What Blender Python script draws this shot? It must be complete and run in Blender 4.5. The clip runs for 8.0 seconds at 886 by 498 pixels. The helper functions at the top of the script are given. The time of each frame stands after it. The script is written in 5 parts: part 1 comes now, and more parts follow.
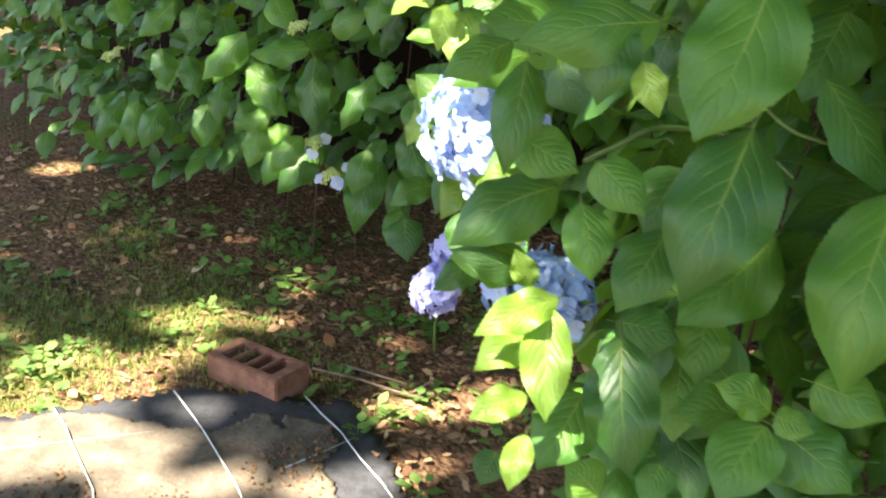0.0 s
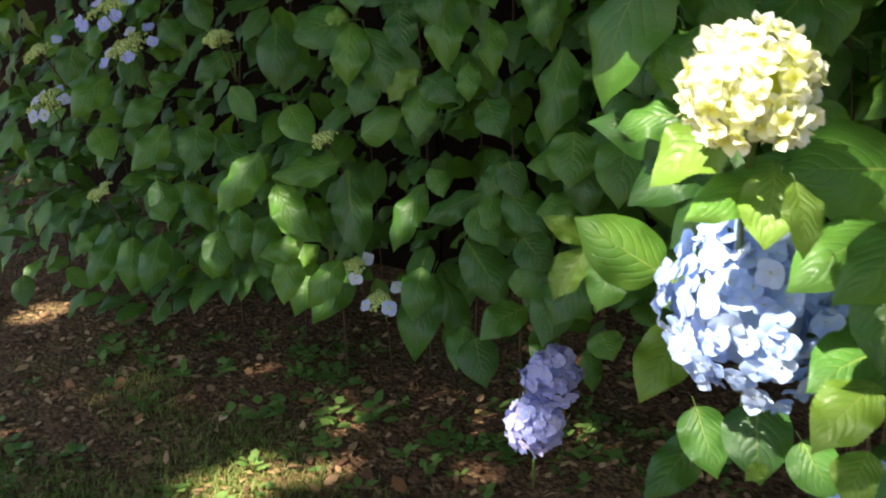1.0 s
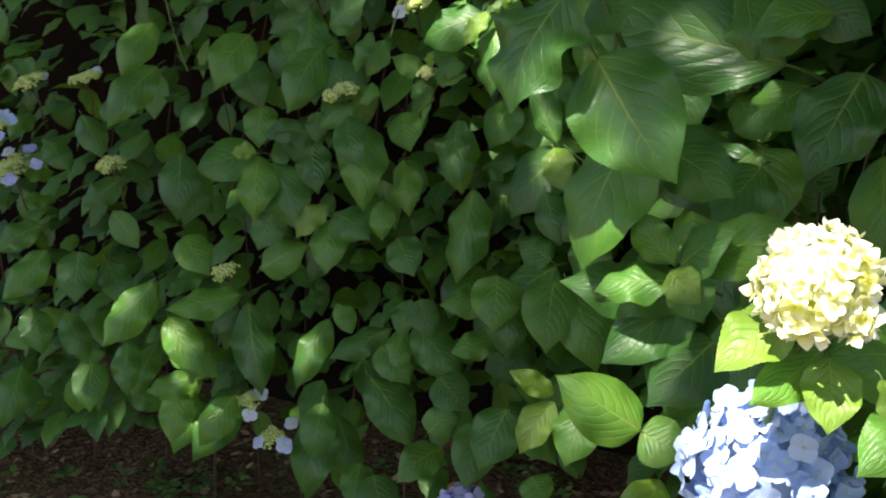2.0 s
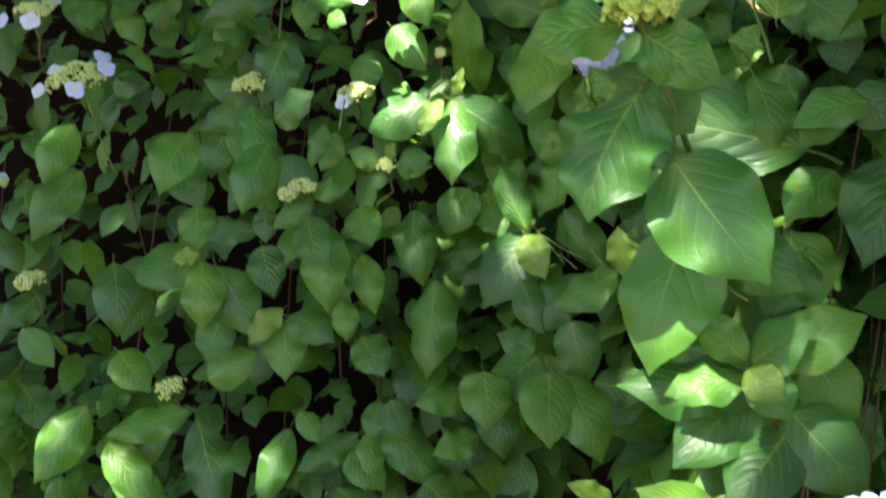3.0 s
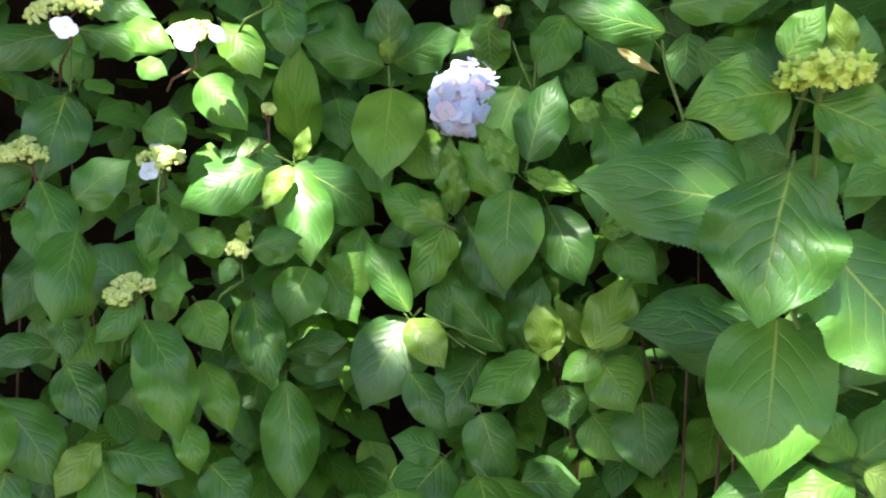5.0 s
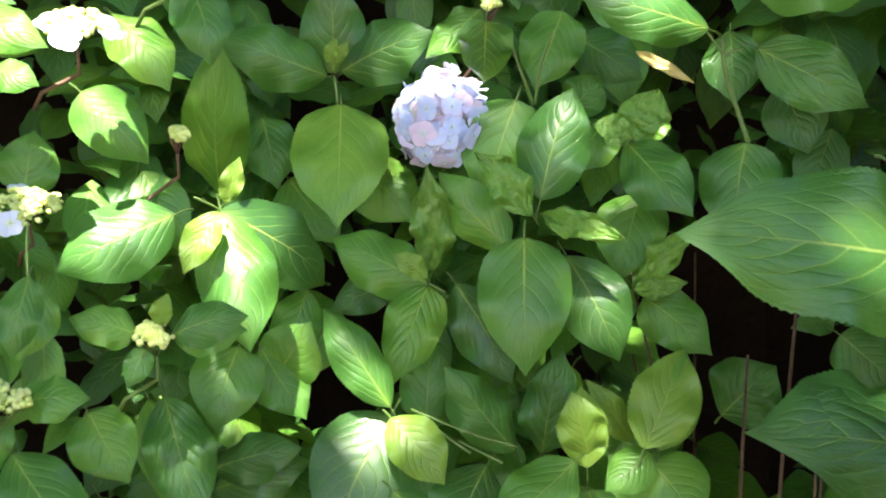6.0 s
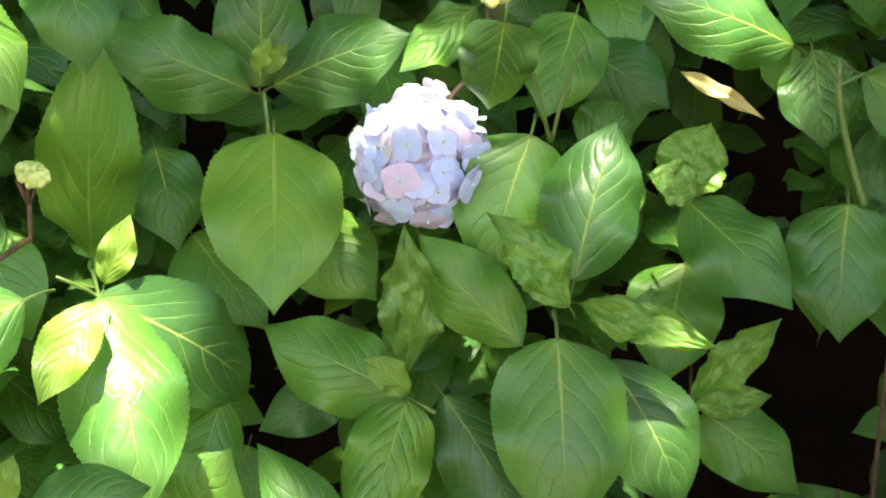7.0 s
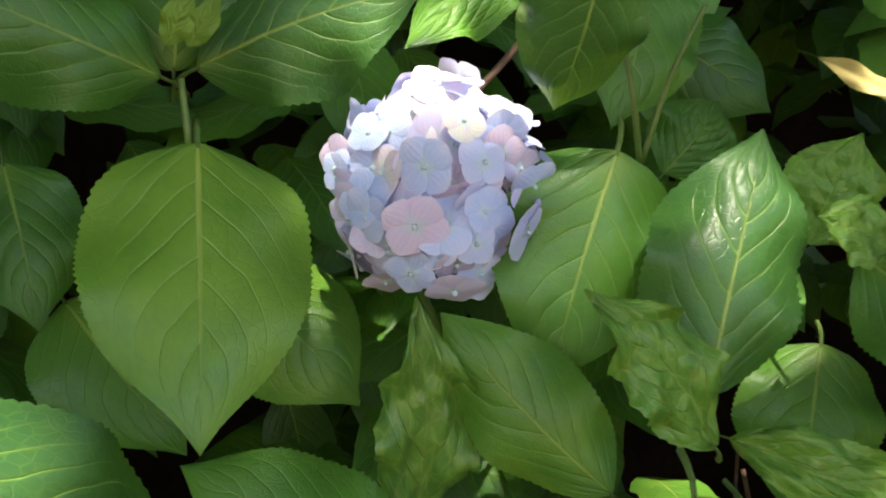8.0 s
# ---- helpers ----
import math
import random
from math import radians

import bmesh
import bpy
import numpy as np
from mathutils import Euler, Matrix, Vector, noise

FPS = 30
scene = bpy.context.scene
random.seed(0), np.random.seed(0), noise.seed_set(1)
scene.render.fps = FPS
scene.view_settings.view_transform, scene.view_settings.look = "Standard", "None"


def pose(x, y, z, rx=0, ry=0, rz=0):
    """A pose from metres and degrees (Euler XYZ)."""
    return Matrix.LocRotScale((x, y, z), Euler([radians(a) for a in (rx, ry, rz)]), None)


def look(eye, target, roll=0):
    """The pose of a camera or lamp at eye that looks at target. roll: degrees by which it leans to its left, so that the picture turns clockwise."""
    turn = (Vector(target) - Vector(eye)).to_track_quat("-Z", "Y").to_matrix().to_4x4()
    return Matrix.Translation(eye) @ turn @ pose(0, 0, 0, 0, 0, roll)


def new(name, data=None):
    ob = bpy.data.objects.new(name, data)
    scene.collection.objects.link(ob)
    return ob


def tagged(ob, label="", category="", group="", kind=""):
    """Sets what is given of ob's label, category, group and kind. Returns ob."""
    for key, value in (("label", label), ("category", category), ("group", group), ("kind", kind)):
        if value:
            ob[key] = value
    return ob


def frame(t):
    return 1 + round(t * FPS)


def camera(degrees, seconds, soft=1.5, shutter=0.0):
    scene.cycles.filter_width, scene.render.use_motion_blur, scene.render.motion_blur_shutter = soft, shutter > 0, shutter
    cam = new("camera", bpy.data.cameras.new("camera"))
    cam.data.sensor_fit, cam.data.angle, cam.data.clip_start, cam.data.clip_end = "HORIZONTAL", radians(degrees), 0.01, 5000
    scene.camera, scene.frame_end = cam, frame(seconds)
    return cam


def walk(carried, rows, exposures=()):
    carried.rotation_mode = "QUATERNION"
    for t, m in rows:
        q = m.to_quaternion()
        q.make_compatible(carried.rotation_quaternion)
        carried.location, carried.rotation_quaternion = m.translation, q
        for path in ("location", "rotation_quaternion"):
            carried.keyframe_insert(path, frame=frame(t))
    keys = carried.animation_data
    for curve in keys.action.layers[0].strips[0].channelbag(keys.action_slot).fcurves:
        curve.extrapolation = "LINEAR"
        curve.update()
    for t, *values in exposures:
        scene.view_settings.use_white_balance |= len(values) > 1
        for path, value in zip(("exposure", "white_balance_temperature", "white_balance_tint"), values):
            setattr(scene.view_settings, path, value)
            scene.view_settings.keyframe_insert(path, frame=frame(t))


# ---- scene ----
cam = camera(48.8, 8.0, 2.0, 0.2)
PATH = [
    (0, (0.417, 0.406, 1.425), (0.204, 2.265, 0.719), 6.0),
    (0.5, (0.241, 0.634, 1.433), (0.017, 2.506, 0.765), 3.2),
    (1, (0.069, 0.808, 1.471), (-0.063, 2.705, 0.85), -1.6),
    (1.5, (-0.015, 0.83, 1.509), (-0.033, 2.767, 1.012), 1.9),
    (1.7, (-0.072, 0.819, 1.52), (0.003, 2.771, 1.091), 2.3),
    (2.8, (-0.363, 0.915, 1.565), (0.208, 2.797, 1.198), 0.8),
    (3, (-0.418, 0.969, 1.581), (0.162, 2.864, 1.311), -0.5),
    (3.5, (-0.515, 1.105, 1.625), (0.241, 2.954, 1.521), -0.6),
    (4, (-0.686, 1.219, 1.642), (0.331, 2.938, 1.538), -1.9),
    (4.5, (-0.77, 1.314, 1.64), (0.382, 2.94, 1.473), -1.8),
    (4.7, (-0.773, 1.376, 1.636), (0.444, 2.951, 1.439), -2.0),
    (5.8, (-0.634, 1.892, 1.669), (0.877, 3.191, 1.495), -2.7),
    (6, (-0.586, 1.979, 1.666), (0.953, 3.243, 1.486), -3.0),
    (6.2, (-0.499, 2.093, 1.678), (1.087, 3.298, 1.498), -2.0),
    (6.5, (-0.407, 2.242, 1.703), (1.274, 3.309, 1.52), -0.9),
    (7, (-0.329, 2.343, 1.725), (1.376, 3.372, 1.541), -1.8),
    (7.3, (-0.247, 2.419, 1.72), (1.47, 3.434, 1.57), -1.8),
    (7.5, (-0.168, 2.472, 1.726), (1.567, 3.461, 1.62), -1.6),
    (8, (-0.039, 2.604, 1.742), (1.751, 3.477, 1.564), -1.4),
]
EXPOSURES = ((0, 3.0, 6850, 10), (1, 2.0, 6800, 10), (1.7, 1.95, 6700, 10), (3, 2.85, 6450, 10), (4.5, 3.1, 6400, 10), (6, 3.5, 6650, 10), (7, 3.6, 7100, 10), (7.5, 3.2, 7300, 10), (8, 2.85, 7200, 10))
walk(cam, [(t, look(eye, target, roll)) for t, eye, target, roll in PATH], EXPOSURES)

# ---- sky, sun ----
world = bpy.data.worlds.new("sky")
scene.world = world
world.use_nodes = True
sky = world.node_tree.nodes.new("ShaderNodeTexSky")
sky.sky_type, sky.sun_disc = "NISHITA", False
SUN_DIR = Vector((-0.50, -0.38, 0.78)).normalized()
sky.sun_elevation = math.asin(SUN_DIR.z)
sky.sun_rotation = math.atan2(SUN_DIR.x, SUN_DIR.y)
world.node_tree.nodes["Background"].inputs["Strength"].default_value = 0.065
world.node_tree.links.new(sky.outputs[0], world.node_tree.nodes["Background"].inputs["Color"])
sun = new("sun", bpy.data.lights.new("sun", "SUN"))
sun.data.energy, sun.data.angle, sun.data.color = 5.0, radians(0.55), (1.0, 0.95, 0.85)
sun.matrix_world = look(SUN_DIR * 20, (0, 0, 0))


# ---- materials ----
class Nodes:
    """Short hand for building a node material."""

    def __init__(self, name):
        self.mat = bpy.data.materials.new(name)
        self.mat.use_nodes = True
        self.tree = self.mat.node_tree
        self.bsdf = self.tree.nodes["Principled BSDF"]
        self.out = self.tree.nodes["Material Output"]

    def put(self, socket, value):
        if isinstance(value, bpy.types.NodeSocket):
            self.tree.links.new(value, socket)
        elif isinstance(value, (tuple, list)) and len(value) == 3 and socket.type == "RGBA":
            socket.default_value = (*value, 1)
        else:
            socket.default_value = value

    def node(self, kind, out=0, **inputs):
        n = self.tree.nodes.new(kind)
        for key, value in inputs.items():
            self.put(n.inputs[key], value)
        return n.outputs[out]

    def math(self, op, a, b=0.0, c=0.0):
        n = self.tree.nodes.new("ShaderNodeMath")
        n.operation = op
        for i, v in enumerate((a, b, c)):
            self.put(n.inputs[i], v)
        return n.outputs[0]

    def span(self, v, a, b, c=0.0, d=1.0):
        n = self.tree.nodes.new("ShaderNodeMapRange")
        n.interpolation_type = "SMOOTHSTEP"
        for i, x in enumerate((v, a, b, c, d)):
            self.put(n.inputs[i], x)
        return n.outputs[0]

    def mix(self, f, a, b, blend="MIX"):
        n = self.tree.nodes.new("ShaderNodeMix")
        n.data_type, n.blend_type = "RGBA", blend
        self.put(n.inputs[0], f)
        self.put(n.inputs[6], a)
        self.put(n.inputs[7], b)
        return n.outputs[2]

    def noise(self, vec, scale, detail=3.0, rough=0.55):
        n = self.tree.nodes.new("ShaderNodeTexNoise")
        if vec is not None:
            self.put(n.inputs["Vector"], vec)
        n.inputs["Scale"].default_value = scale
        n.inputs["Detail"].default_value = detail
        n.inputs["Roughness"].default_value = rough
        return n.outputs["Fac"]

    def cells(self, vec, scale, feature="F1"):
        n = self.tree.nodes.new("ShaderNodeTexVoronoi")
        n.feature = feature
        self.put(n.inputs["Vector"], vec)
        n.inputs["Scale"].default_value = scale
        return n.outputs["Distance"]

    def ramp(self, f, *stops):
        n = self.tree.nodes.new("ShaderNodeValToRGB")
        r = n.color_ramp
        while len(r.elements) < len(stops):
            r.elements.new(0.5)
        for e, (p, col) in zip(r.elements, stops):
            e.position, e.color = p, (*col, 1)
        self.put(n.inputs[0], f)
        return n.outputs[0]

    def coords(self, what="Object"):
        return self.tree.nodes.new("ShaderNodeTexCoord").outputs[what]

    def xyz(self, x, y, z=0.0):
        return self.node("ShaderNodeCombineXYZ", X=x, Y=y, Z=z)

    def finish(self, color, rough, height=None, strength=0.4, distance=0.003, through_color=None, share=0.0, spec=0.4):
        self.put(self.bsdf.inputs["Base Color"], color)
        self.put(self.bsdf.inputs["Roughness"], rough)
        self.put(self.bsdf.inputs["Specular IOR Level"], spec)
        normal = None
        if height is not None:
            normal = self.node("ShaderNodeBump", Strength=strength, Distance=distance, Height=height)
            self.put(self.bsdf.inputs["Normal"], normal)
        if share:
            t = self.tree.nodes.new("ShaderNodeBsdfTranslucent")
            self.put(t.inputs["Color"], through_color)
            if normal:
                self.put(t.inputs["Normal"], normal)
            m = self.tree.nodes.new("ShaderNodeMixShader")
            m.inputs[0].default_value = share
            self.tree.links.new(self.bsdf.outputs[0], m.inputs[1])
            self.tree.links.new(t.outputs[0], m.inputs[2])
            self.tree.links.new(m.outputs[0], self.out.inputs["Surface"])
        return self.mat


def leaf_material(name, island=False, torn=False, young=0.0, quilt=False, dimmed=0.0):
    k = Nodes(name)
    if island:
        rnd = k.tree.nodes.new("ShaderNodeNewGeometry").outputs["Random Per Island"]
    else:
        rnd = k.tree.nodes.new("ShaderNodeObjectInfo").outputs["Random"]
    sep = k.tree.nodes.new("ShaderNodeSeparateXYZ")
    k.tree.links.new(k.coords("UV"), sep.inputs[0])
    u = sep.outputs["X"]
    v = k.math("MULTIPLY_ADD", sep.outputs["Y"], 2.0, -1.0)
    a = k.math("ABSOLUTE", v)
    shift = k.math("MULTIPLY", rnd, 37.0)
    flat = k.xyz(k.math("ADD", u, shift), k.math("MULTIPLY_ADD", v, 0.36, shift))
    wob = k.noise(flat, 3.0, 2.0)
    # side veins: they leave the midrib aslant and curve on towards the tip
    side = k.math("MULTIPLY", k.math("GREATER_THAN", v, 0.0), k.math("MULTIPLY_ADD", rnd, 0.5, 0.1))
    s = k.math("SUBTRACT", u, k.math("ADD", k.math("MULTIPLY", a, 0.26), k.math("MULTIPLY", k.math("MULTIPLY", a, a), 0.24)))
    s = k.math("ADD", k.math("MULTIPLY_ADD", s, 7.2, k.math("MULTIPLY", wob, 0.9)), side)
    saw = k.math("MULTIPLY", k.math("ABSOLUTE", k.math("SUBTRACT", k.math("FRACT", s), 0.5)), 2.0)
    fade = k.math("MULTIPLY", k.span(a, 0.98, 0.35), k.span(u, 1.0, 0.8))
    lines = k.math("MULTIPLY", k.span(saw, 0.88, 0.98), fade)
    groove = k.math("MULTIPLY", k.span(saw, 0.62, 1.0), fade)
    mid = k.span(k.math("DIVIDE", a, k.math("MULTIPLY_ADD", u, -0.026, 0.042)), 1.0, 0.45)
    net = k.cells(k.xyz(u, k.math("MULTIPLY", v, 0.36)), 24.0, "DISTANCE_TO_EDGE")
    net = k.span(net, 0.0, 0.10, 1.0, 0.0)
    patch = k.noise(flat, 3.2, 3.0)
    grain = k.noise(flat, 30.0, 3.0)
    tone = k.math("ADD", k.math("MULTIPLY_ADD", rnd, 0.4 if dimmed else 0.78, 0.24 - dimmed if dimmed else 0.05), k.math("MULTIPLY_ADD", patch, 0.8, -0.36))
    tone = k.math("ADD", tone, k.math("MULTIPLY_ADD", grain, 0.24, -0.12))
    col = k.ramp(tone, (0.0, (0.024, 0.078, 0.021)), (0.35, (0.042, 0.134, 0.024)), (0.75, (0.082, 0.212, 0.027)), (1.0, (0.150, 0.29, 0.034)))
    if young:
        col = k.mix(young, col, (0.19, 0.30, 0.035))
    col = k.mix(k.math("MULTIPLY", net, 0.17), col, (0.13, 0.25, 0.05))
    col = k.mix(k.math("MULTIPLY", groove, 0.12), col, (0.15, 0.26, 0.045))
    col = k.mix(k.math("MULTIPLY", lines, 0.44), col, (0.23, 0.39, 0.09))
    col = k.mix(k.math("MULTIPLY", k.span(k.math("ADD", u, k.math("MULTIPLY", a, 0.35)), 0.30, 0.0), 0.45), col, (0.20, 0.31, 0.04))
    col = k.mix(k.math("MULTIPLY", mid, k.span(u, 1.0, 0.05, 0.18, 0.66)), col, (0.36, 0.45, 0.10))
    speck = k.math("MULTIPLY", k.span(k.cells(flat, 11.0), 0.075, 0.045), k.math("GREATER_THAN", k.noise(flat, 2.3), 0.58))
    col = k.mix(k.math("MULTIPLY", speck, 0.85), col, (0.035, 0.022, 0.01))
    puff = k.math("MULTIPLY", k.math("SUBTRACT", 1.0, k.math("MULTIPLY", saw, saw)), 0.5 if quilt else 0.22)
    h = k.math("SUBTRACT", k.math("MULTIPLY", puff, fade), k.math("MULTIPLY", k.math("MAXIMUM", lines, mid), 0.22))
    h = k.math("ADD", h, k.math("MULTIPLY", net, -0.055))
    h = k.math("ADD", h, k.math("MULTIPLY", k.noise(flat, 9.0), 0.42))
    if quilt:
        rungs = k.math("ABSOLUTE", k.math("SUBTRACT", k.math("FRACT", k.math("ADD", k.math("MULTIPLY", a, 5.5), k.math("MULTIPLY", wob, 1.6))), 0.5))
        h = k.math("ADD", h, k.math("MULTIPLY", k.span(rungs, 0.3, 0.5), -0.14))
        h = k.math("ADD", h, k.math("MULTIPLY", k.noise(flat, 5.0), 0.8))
    if torn:
        warped = k.xyz(k.math("MULTIPLY_ADD", k.noise(flat, 7.0), 0.16, k.math("ADD", u, shift)), k.math("MULTIPLY_ADD", v, 0.36, k.math("MULTIPLY", wob, 0.2)))
        cell = k.cells(warped, 9.0)
        rib = k.span(k.cells(warped, 9.0, "DISTANCE_TO_EDGE"), 0.0, 0.12, 1.0, 0.0)
        col = k.mix(0.4, col, (0.13, 0.29, 0.04))
        blotch = k.span(k.noise(flat, 6.0, 4.0), 0.42, 0.62)
        col = k.mix(k.math("MULTIPLY", blotch, 0.55), col, (0.13, 0.28, 0.035))
        col = k.mix(k.math("MULTIPLY", rib, 0.4), col, (0.28, 0.38, 0.08))
        col = k.mix(k.span(k.noise(flat, 17.0, 3.0), 0.69, 0.73), col, (0.05, 0.03, 0.012))
        h = k.math("ADD", h, k.math("MULTIPLY", cell, -0.9))
    lit = k.mix(0.55, k.mix(0.7, col, (0.32, 0.58, 0.035)), (0.26, 0.48, 0.03))
    gloss = k.span(k.math("ADD", patch, k.math("MULTIPLY", grain, 0.3)), 0.4, 0.9, 0.32, 0.46)
    return k.finish(col, gloss, h, 0.85, 0.0028, lit, 0.24 if island else 0.30, 0.46)


def petal_material(name, tints, heart, rim, heart_reach=0.35, share=0.25):
    """tints: the colours between which whole florets vary."""
    k = Nodes(name)
    rnd = k.tree.nodes.new("ShaderNodeObjectInfo").outputs["Random"]
    sep = k.tree.nodes.new("ShaderNodeSeparateXYZ")
    k.tree.links.new(k.coords("UV"), sep.inputs[0])
    u, v = sep.outputs["X"], sep.outputs["Y"]
    at = k.xyz(k.math("ADD", u, k.math("MULTIPLY", rnd, 19.0)), v)
    n = k.noise(at, 2.5)
    f = k.math("ADD", rnd, k.math("MULTIPLY_ADD", n, 0.5, -0.25))
    last = max(1, len(tints) - 1)
    col = k.ramp(f, *[(i / last, c) for i, c in enumerate(tints)])
    col = k.mix(k.math("MULTIPLY", k.span(u, 0.55, 1.0), 0.45), col, rim)
    col = k.mix(k.math("MULTIPLY", k.span(u, heart_reach, 0.0), 0.8), col, heart)
    ray = k.math("SINE", k.math("MULTIPLY_ADD", v, 40.0, k.math("MULTIPLY", n, 5.0)))
    col = k.mix(k.math("MULTIPLY", k.span(ray, 0.5, 1.0), 0.10), col, tuple(x * 0.55 for x in tints[0]))
    h = k.math("MULTIPLY_ADD", ray, 0.15, k.noise(at, 5.0))
    return k.finish(col, 0.62, h, 0.25, 0.0015, col, share, 0.2)


def speckled(name, a, b, scale, rough=0.8, c=None, bump=0.6, distance=0.004, island=False, translucent=None):
    k = Nodes(name)
    pos = k.coords("Object")
    f = k.noise(pos, scale, 6.0, 0.6)
    g = k.noise(pos, scale * 9, 4.0, 0.65)
    if island:
        rnd = k.tree.nodes.new("ShaderNodeNewGeometry").outputs["Random Per Island"]
        f = k.math("MULTIPLY_ADD", f, 0.4, k.math("MULTIPLY", rnd, 0.6))
    col = k.mix(k.span(f, 0.3, 0.7), a, b)
    col = k.mix(k.span(g, 0.48, 0.72, 0.0, 0.6), col, c or tuple(x * 0.5 for x in a))
    h = k.math("ADD", f, k.math("MULTIPLY", g, 0.6))
    return k.finish(col, rough, h, bump, distance, translucent, 0.35 if translucent else 0.0, 0.3)


LEAF = leaf_material("hydrangea_leaf")
LEAF_TORN = leaf_material("curled_leaf", torn=True)
LEAF_MASS = leaf_material("leaf_mass", island=True)
LEAF_QUILT = leaf_material("quilted_leaf", quilt=True)
LEAF_YOUNG = leaf_material("young_leaf", young=0.7)
# copies of the leaf colour, darkened for shade or lightened to look better lit
LEAF_SHADED = leaf_material("shaded_leaf", quilt=True, dimmed=0.22)
LEAF_LIT = leaf_material("lit_leaf", dimmed=-0.26)
LEAF_OCHRE = speckled("withered_leaf", (0.62, 0.52, 0.24), (0.50, 0.40, 0.14), 25, 0.6, (0.30, 0.22, 0.09), 0.3, translucent=(0.6, 0.5, 0.2))
STEM_GREEN = speckled("green_stem", (0.07, 0.14, 0.03), (0.11, 0.17, 0.045), 40, 0.5, (0.12, 0.07, 0.04), 0.3)
STEM_BROWN = speckled("woody_stem", (0.08, 0.045, 0.03), (0.14, 0.085, 0.055), 30, 0.8)
BUD = speckled("green_buds", (0.56, 0.66, 0.18), (0.70, 0.77, 0.33), 90, 0.55, (0.42, 0.54, 0.14), 0.3, island=True, translucent=(0.6, 0.66, 0.2))
PETAL_CREAM = petal_material("cream_petals", ((0.78, 0.80, 0.28), (0.86, 0.87, 0.56), (0.89, 0.90, 0.82)), (0.70, 0.70, 0.05), (0.88, 0.88, 0.82), 0.65)
PETAL_BLUE = petal_material("blue_petals", ((0.30, 0.43, 0.76), (0.40, 0.53, 0.82), (0.52, 0.62, 0.84)), (0.50, 0.58, 0.64), (0.50, 0.60, 0.84))
PETAL_PURPLE = petal_material("purple_petals", ((0.36, 0.42, 0.82), (0.48, 0.49, 0.84), (0.58, 0.52, 0.82)), (0.58, 0.60, 0.74), (0.62, 0.62, 0.88))
PETAL_LILAC = petal_material("lilac_petals", ((0.40, 0.50, 0.78), (0.48, 0.55, 0.78), (0.54, 0.53, 0.76), (0.64, 0.51, 0.68), (0.65, 0.69, 0.54)), (0.50, 0.62, 0.66), (0.64, 0.60, 0.75))
PETAL_WHITE = petal_material("pale_petals", ((0.48, 0.53, 0.80), (0.66, 0.68, 0.80)), (0.60, 0.66, 0.40), (0.68, 0.68, 0.84))
PETAL_LIME = petal_material("lime_petals", ((0.44, 0.60, 0.09), (0.56, 0.69, 0.17)), (0.34, 0.52, 0.06), (0.66, 0.76, 0.32))
GRASS = speckled("grass_blades", (0.11, 0.17, 0.035), (0.27, 0.31, 0.08), 3, 0.55, (0.30, 0.23, 0.11), 0.1, island=True, translucent=(0.25, 0.4, 0.05))
WEED = speckled("weed_leaves", (0.09, 0.19, 0.045), (0.22, 0.34, 0.09), 20, 0.5, (0.04, 0.10, 0.02), 0.3, island=True, translucent=(0.2, 0.4, 0.05))
LITTER = speckled("dead_leaves", (0.11, 0.048, 0.024), (0.50, 0.30, 0.16), 25, 0.85, (0.06, 0.035, 0.02), 0.5, island=True)
TWIG = speckled("dry_twig", (0.17, 0.12, 0.08), (0.28, 0.21, 0.15), 40, 0.85)
BARK = speckled("tree_bark", (0.10, 0.075, 0.055), (0.18, 0.14, 0.11), 14, 0.9, None, 1.0, 0.02)
CROWN = speckled("tree_leaves", (0.05, 0.12, 0.03), (0.09, 0.18, 0.04), 3, 0.5, None, 0.1, island=True, translucent=(0.14, 0.3, 0.03))
SAND = speckled("sandy_soil", (0.085, 0.066, 0.048), (0.20, 0.16, 0.115), 9, 0.95, (0.08, 0.058, 0.04), 0.8, 0.007)
FABRIC = speckled("black_fabric", (0.030, 0.030, 0.034), (0.055, 0.055, 0.06), 30, 0.75, (0.12, 0.11, 0.10), 0.6)
THREAD = speckled("white_thread", (0.45, 0.45, 0.43), (0.68, 0.68, 0.66), 60, 0.7)
CLAY = speckled("fired_clay", (0.21, 0.088, 0.054), (0.34, 0.155, 0.10), 22, 0.9, (0.08, 0.06, 0.04), 0.8, 0.003)
MOSS = speckled("moss", (0.07, 0.09, 0.02), (0.12, 0.13, 0.03), 60, 0.95, (0.05, 0.05, 0.02), 0.9)


def ground_material():
    k = Nodes("bare_soil")
    pos = k.coords("Object")
    big = k.noise(pos, 1.6, 5.0)
    fine = k.noise(pos, 38.0, 6.0, 0.7)
    bits = k.cells(pos, 60.0)
    col = k.mix(k.span(fine, 0.35, 0.7), (0.075, 0.038, 0.020), (0.33, 0.185, 0.098))
    col = k.mix(k.span(big, 0.48, 0.64, 0.0, 0.4), col, (0.10, 0.10, 0.03))
    col = k.mix(k.span(bits, 0.22, 0.1, 0.0, 0.6), col, (0.36, 0.23, 0.14))
    h = k.math("ADD", fine, k.math("MULTIPLY", bits, -0.8))
    return k.finish(col, 0.95, h, 1.0, 0.012, spec=0.2)


SOIL = ground_material()


# ---- helpers ----
def part(name, bm, material, parent=None, label="", at=None, smooth=True):
    """Links a bmesh, in world space or at the pose given, as one mesh object under a thing or a part."""
    me = bpy.data.meshes.new(name)
    bm.to_mesh(me)
    bm.free()
    for m in material if isinstance(material, (list, tuple)) else (material,):
        me.materials.append(m)
    if smooth:
        me.shade_smooth()
    return hang(name, me, parent, label, at)


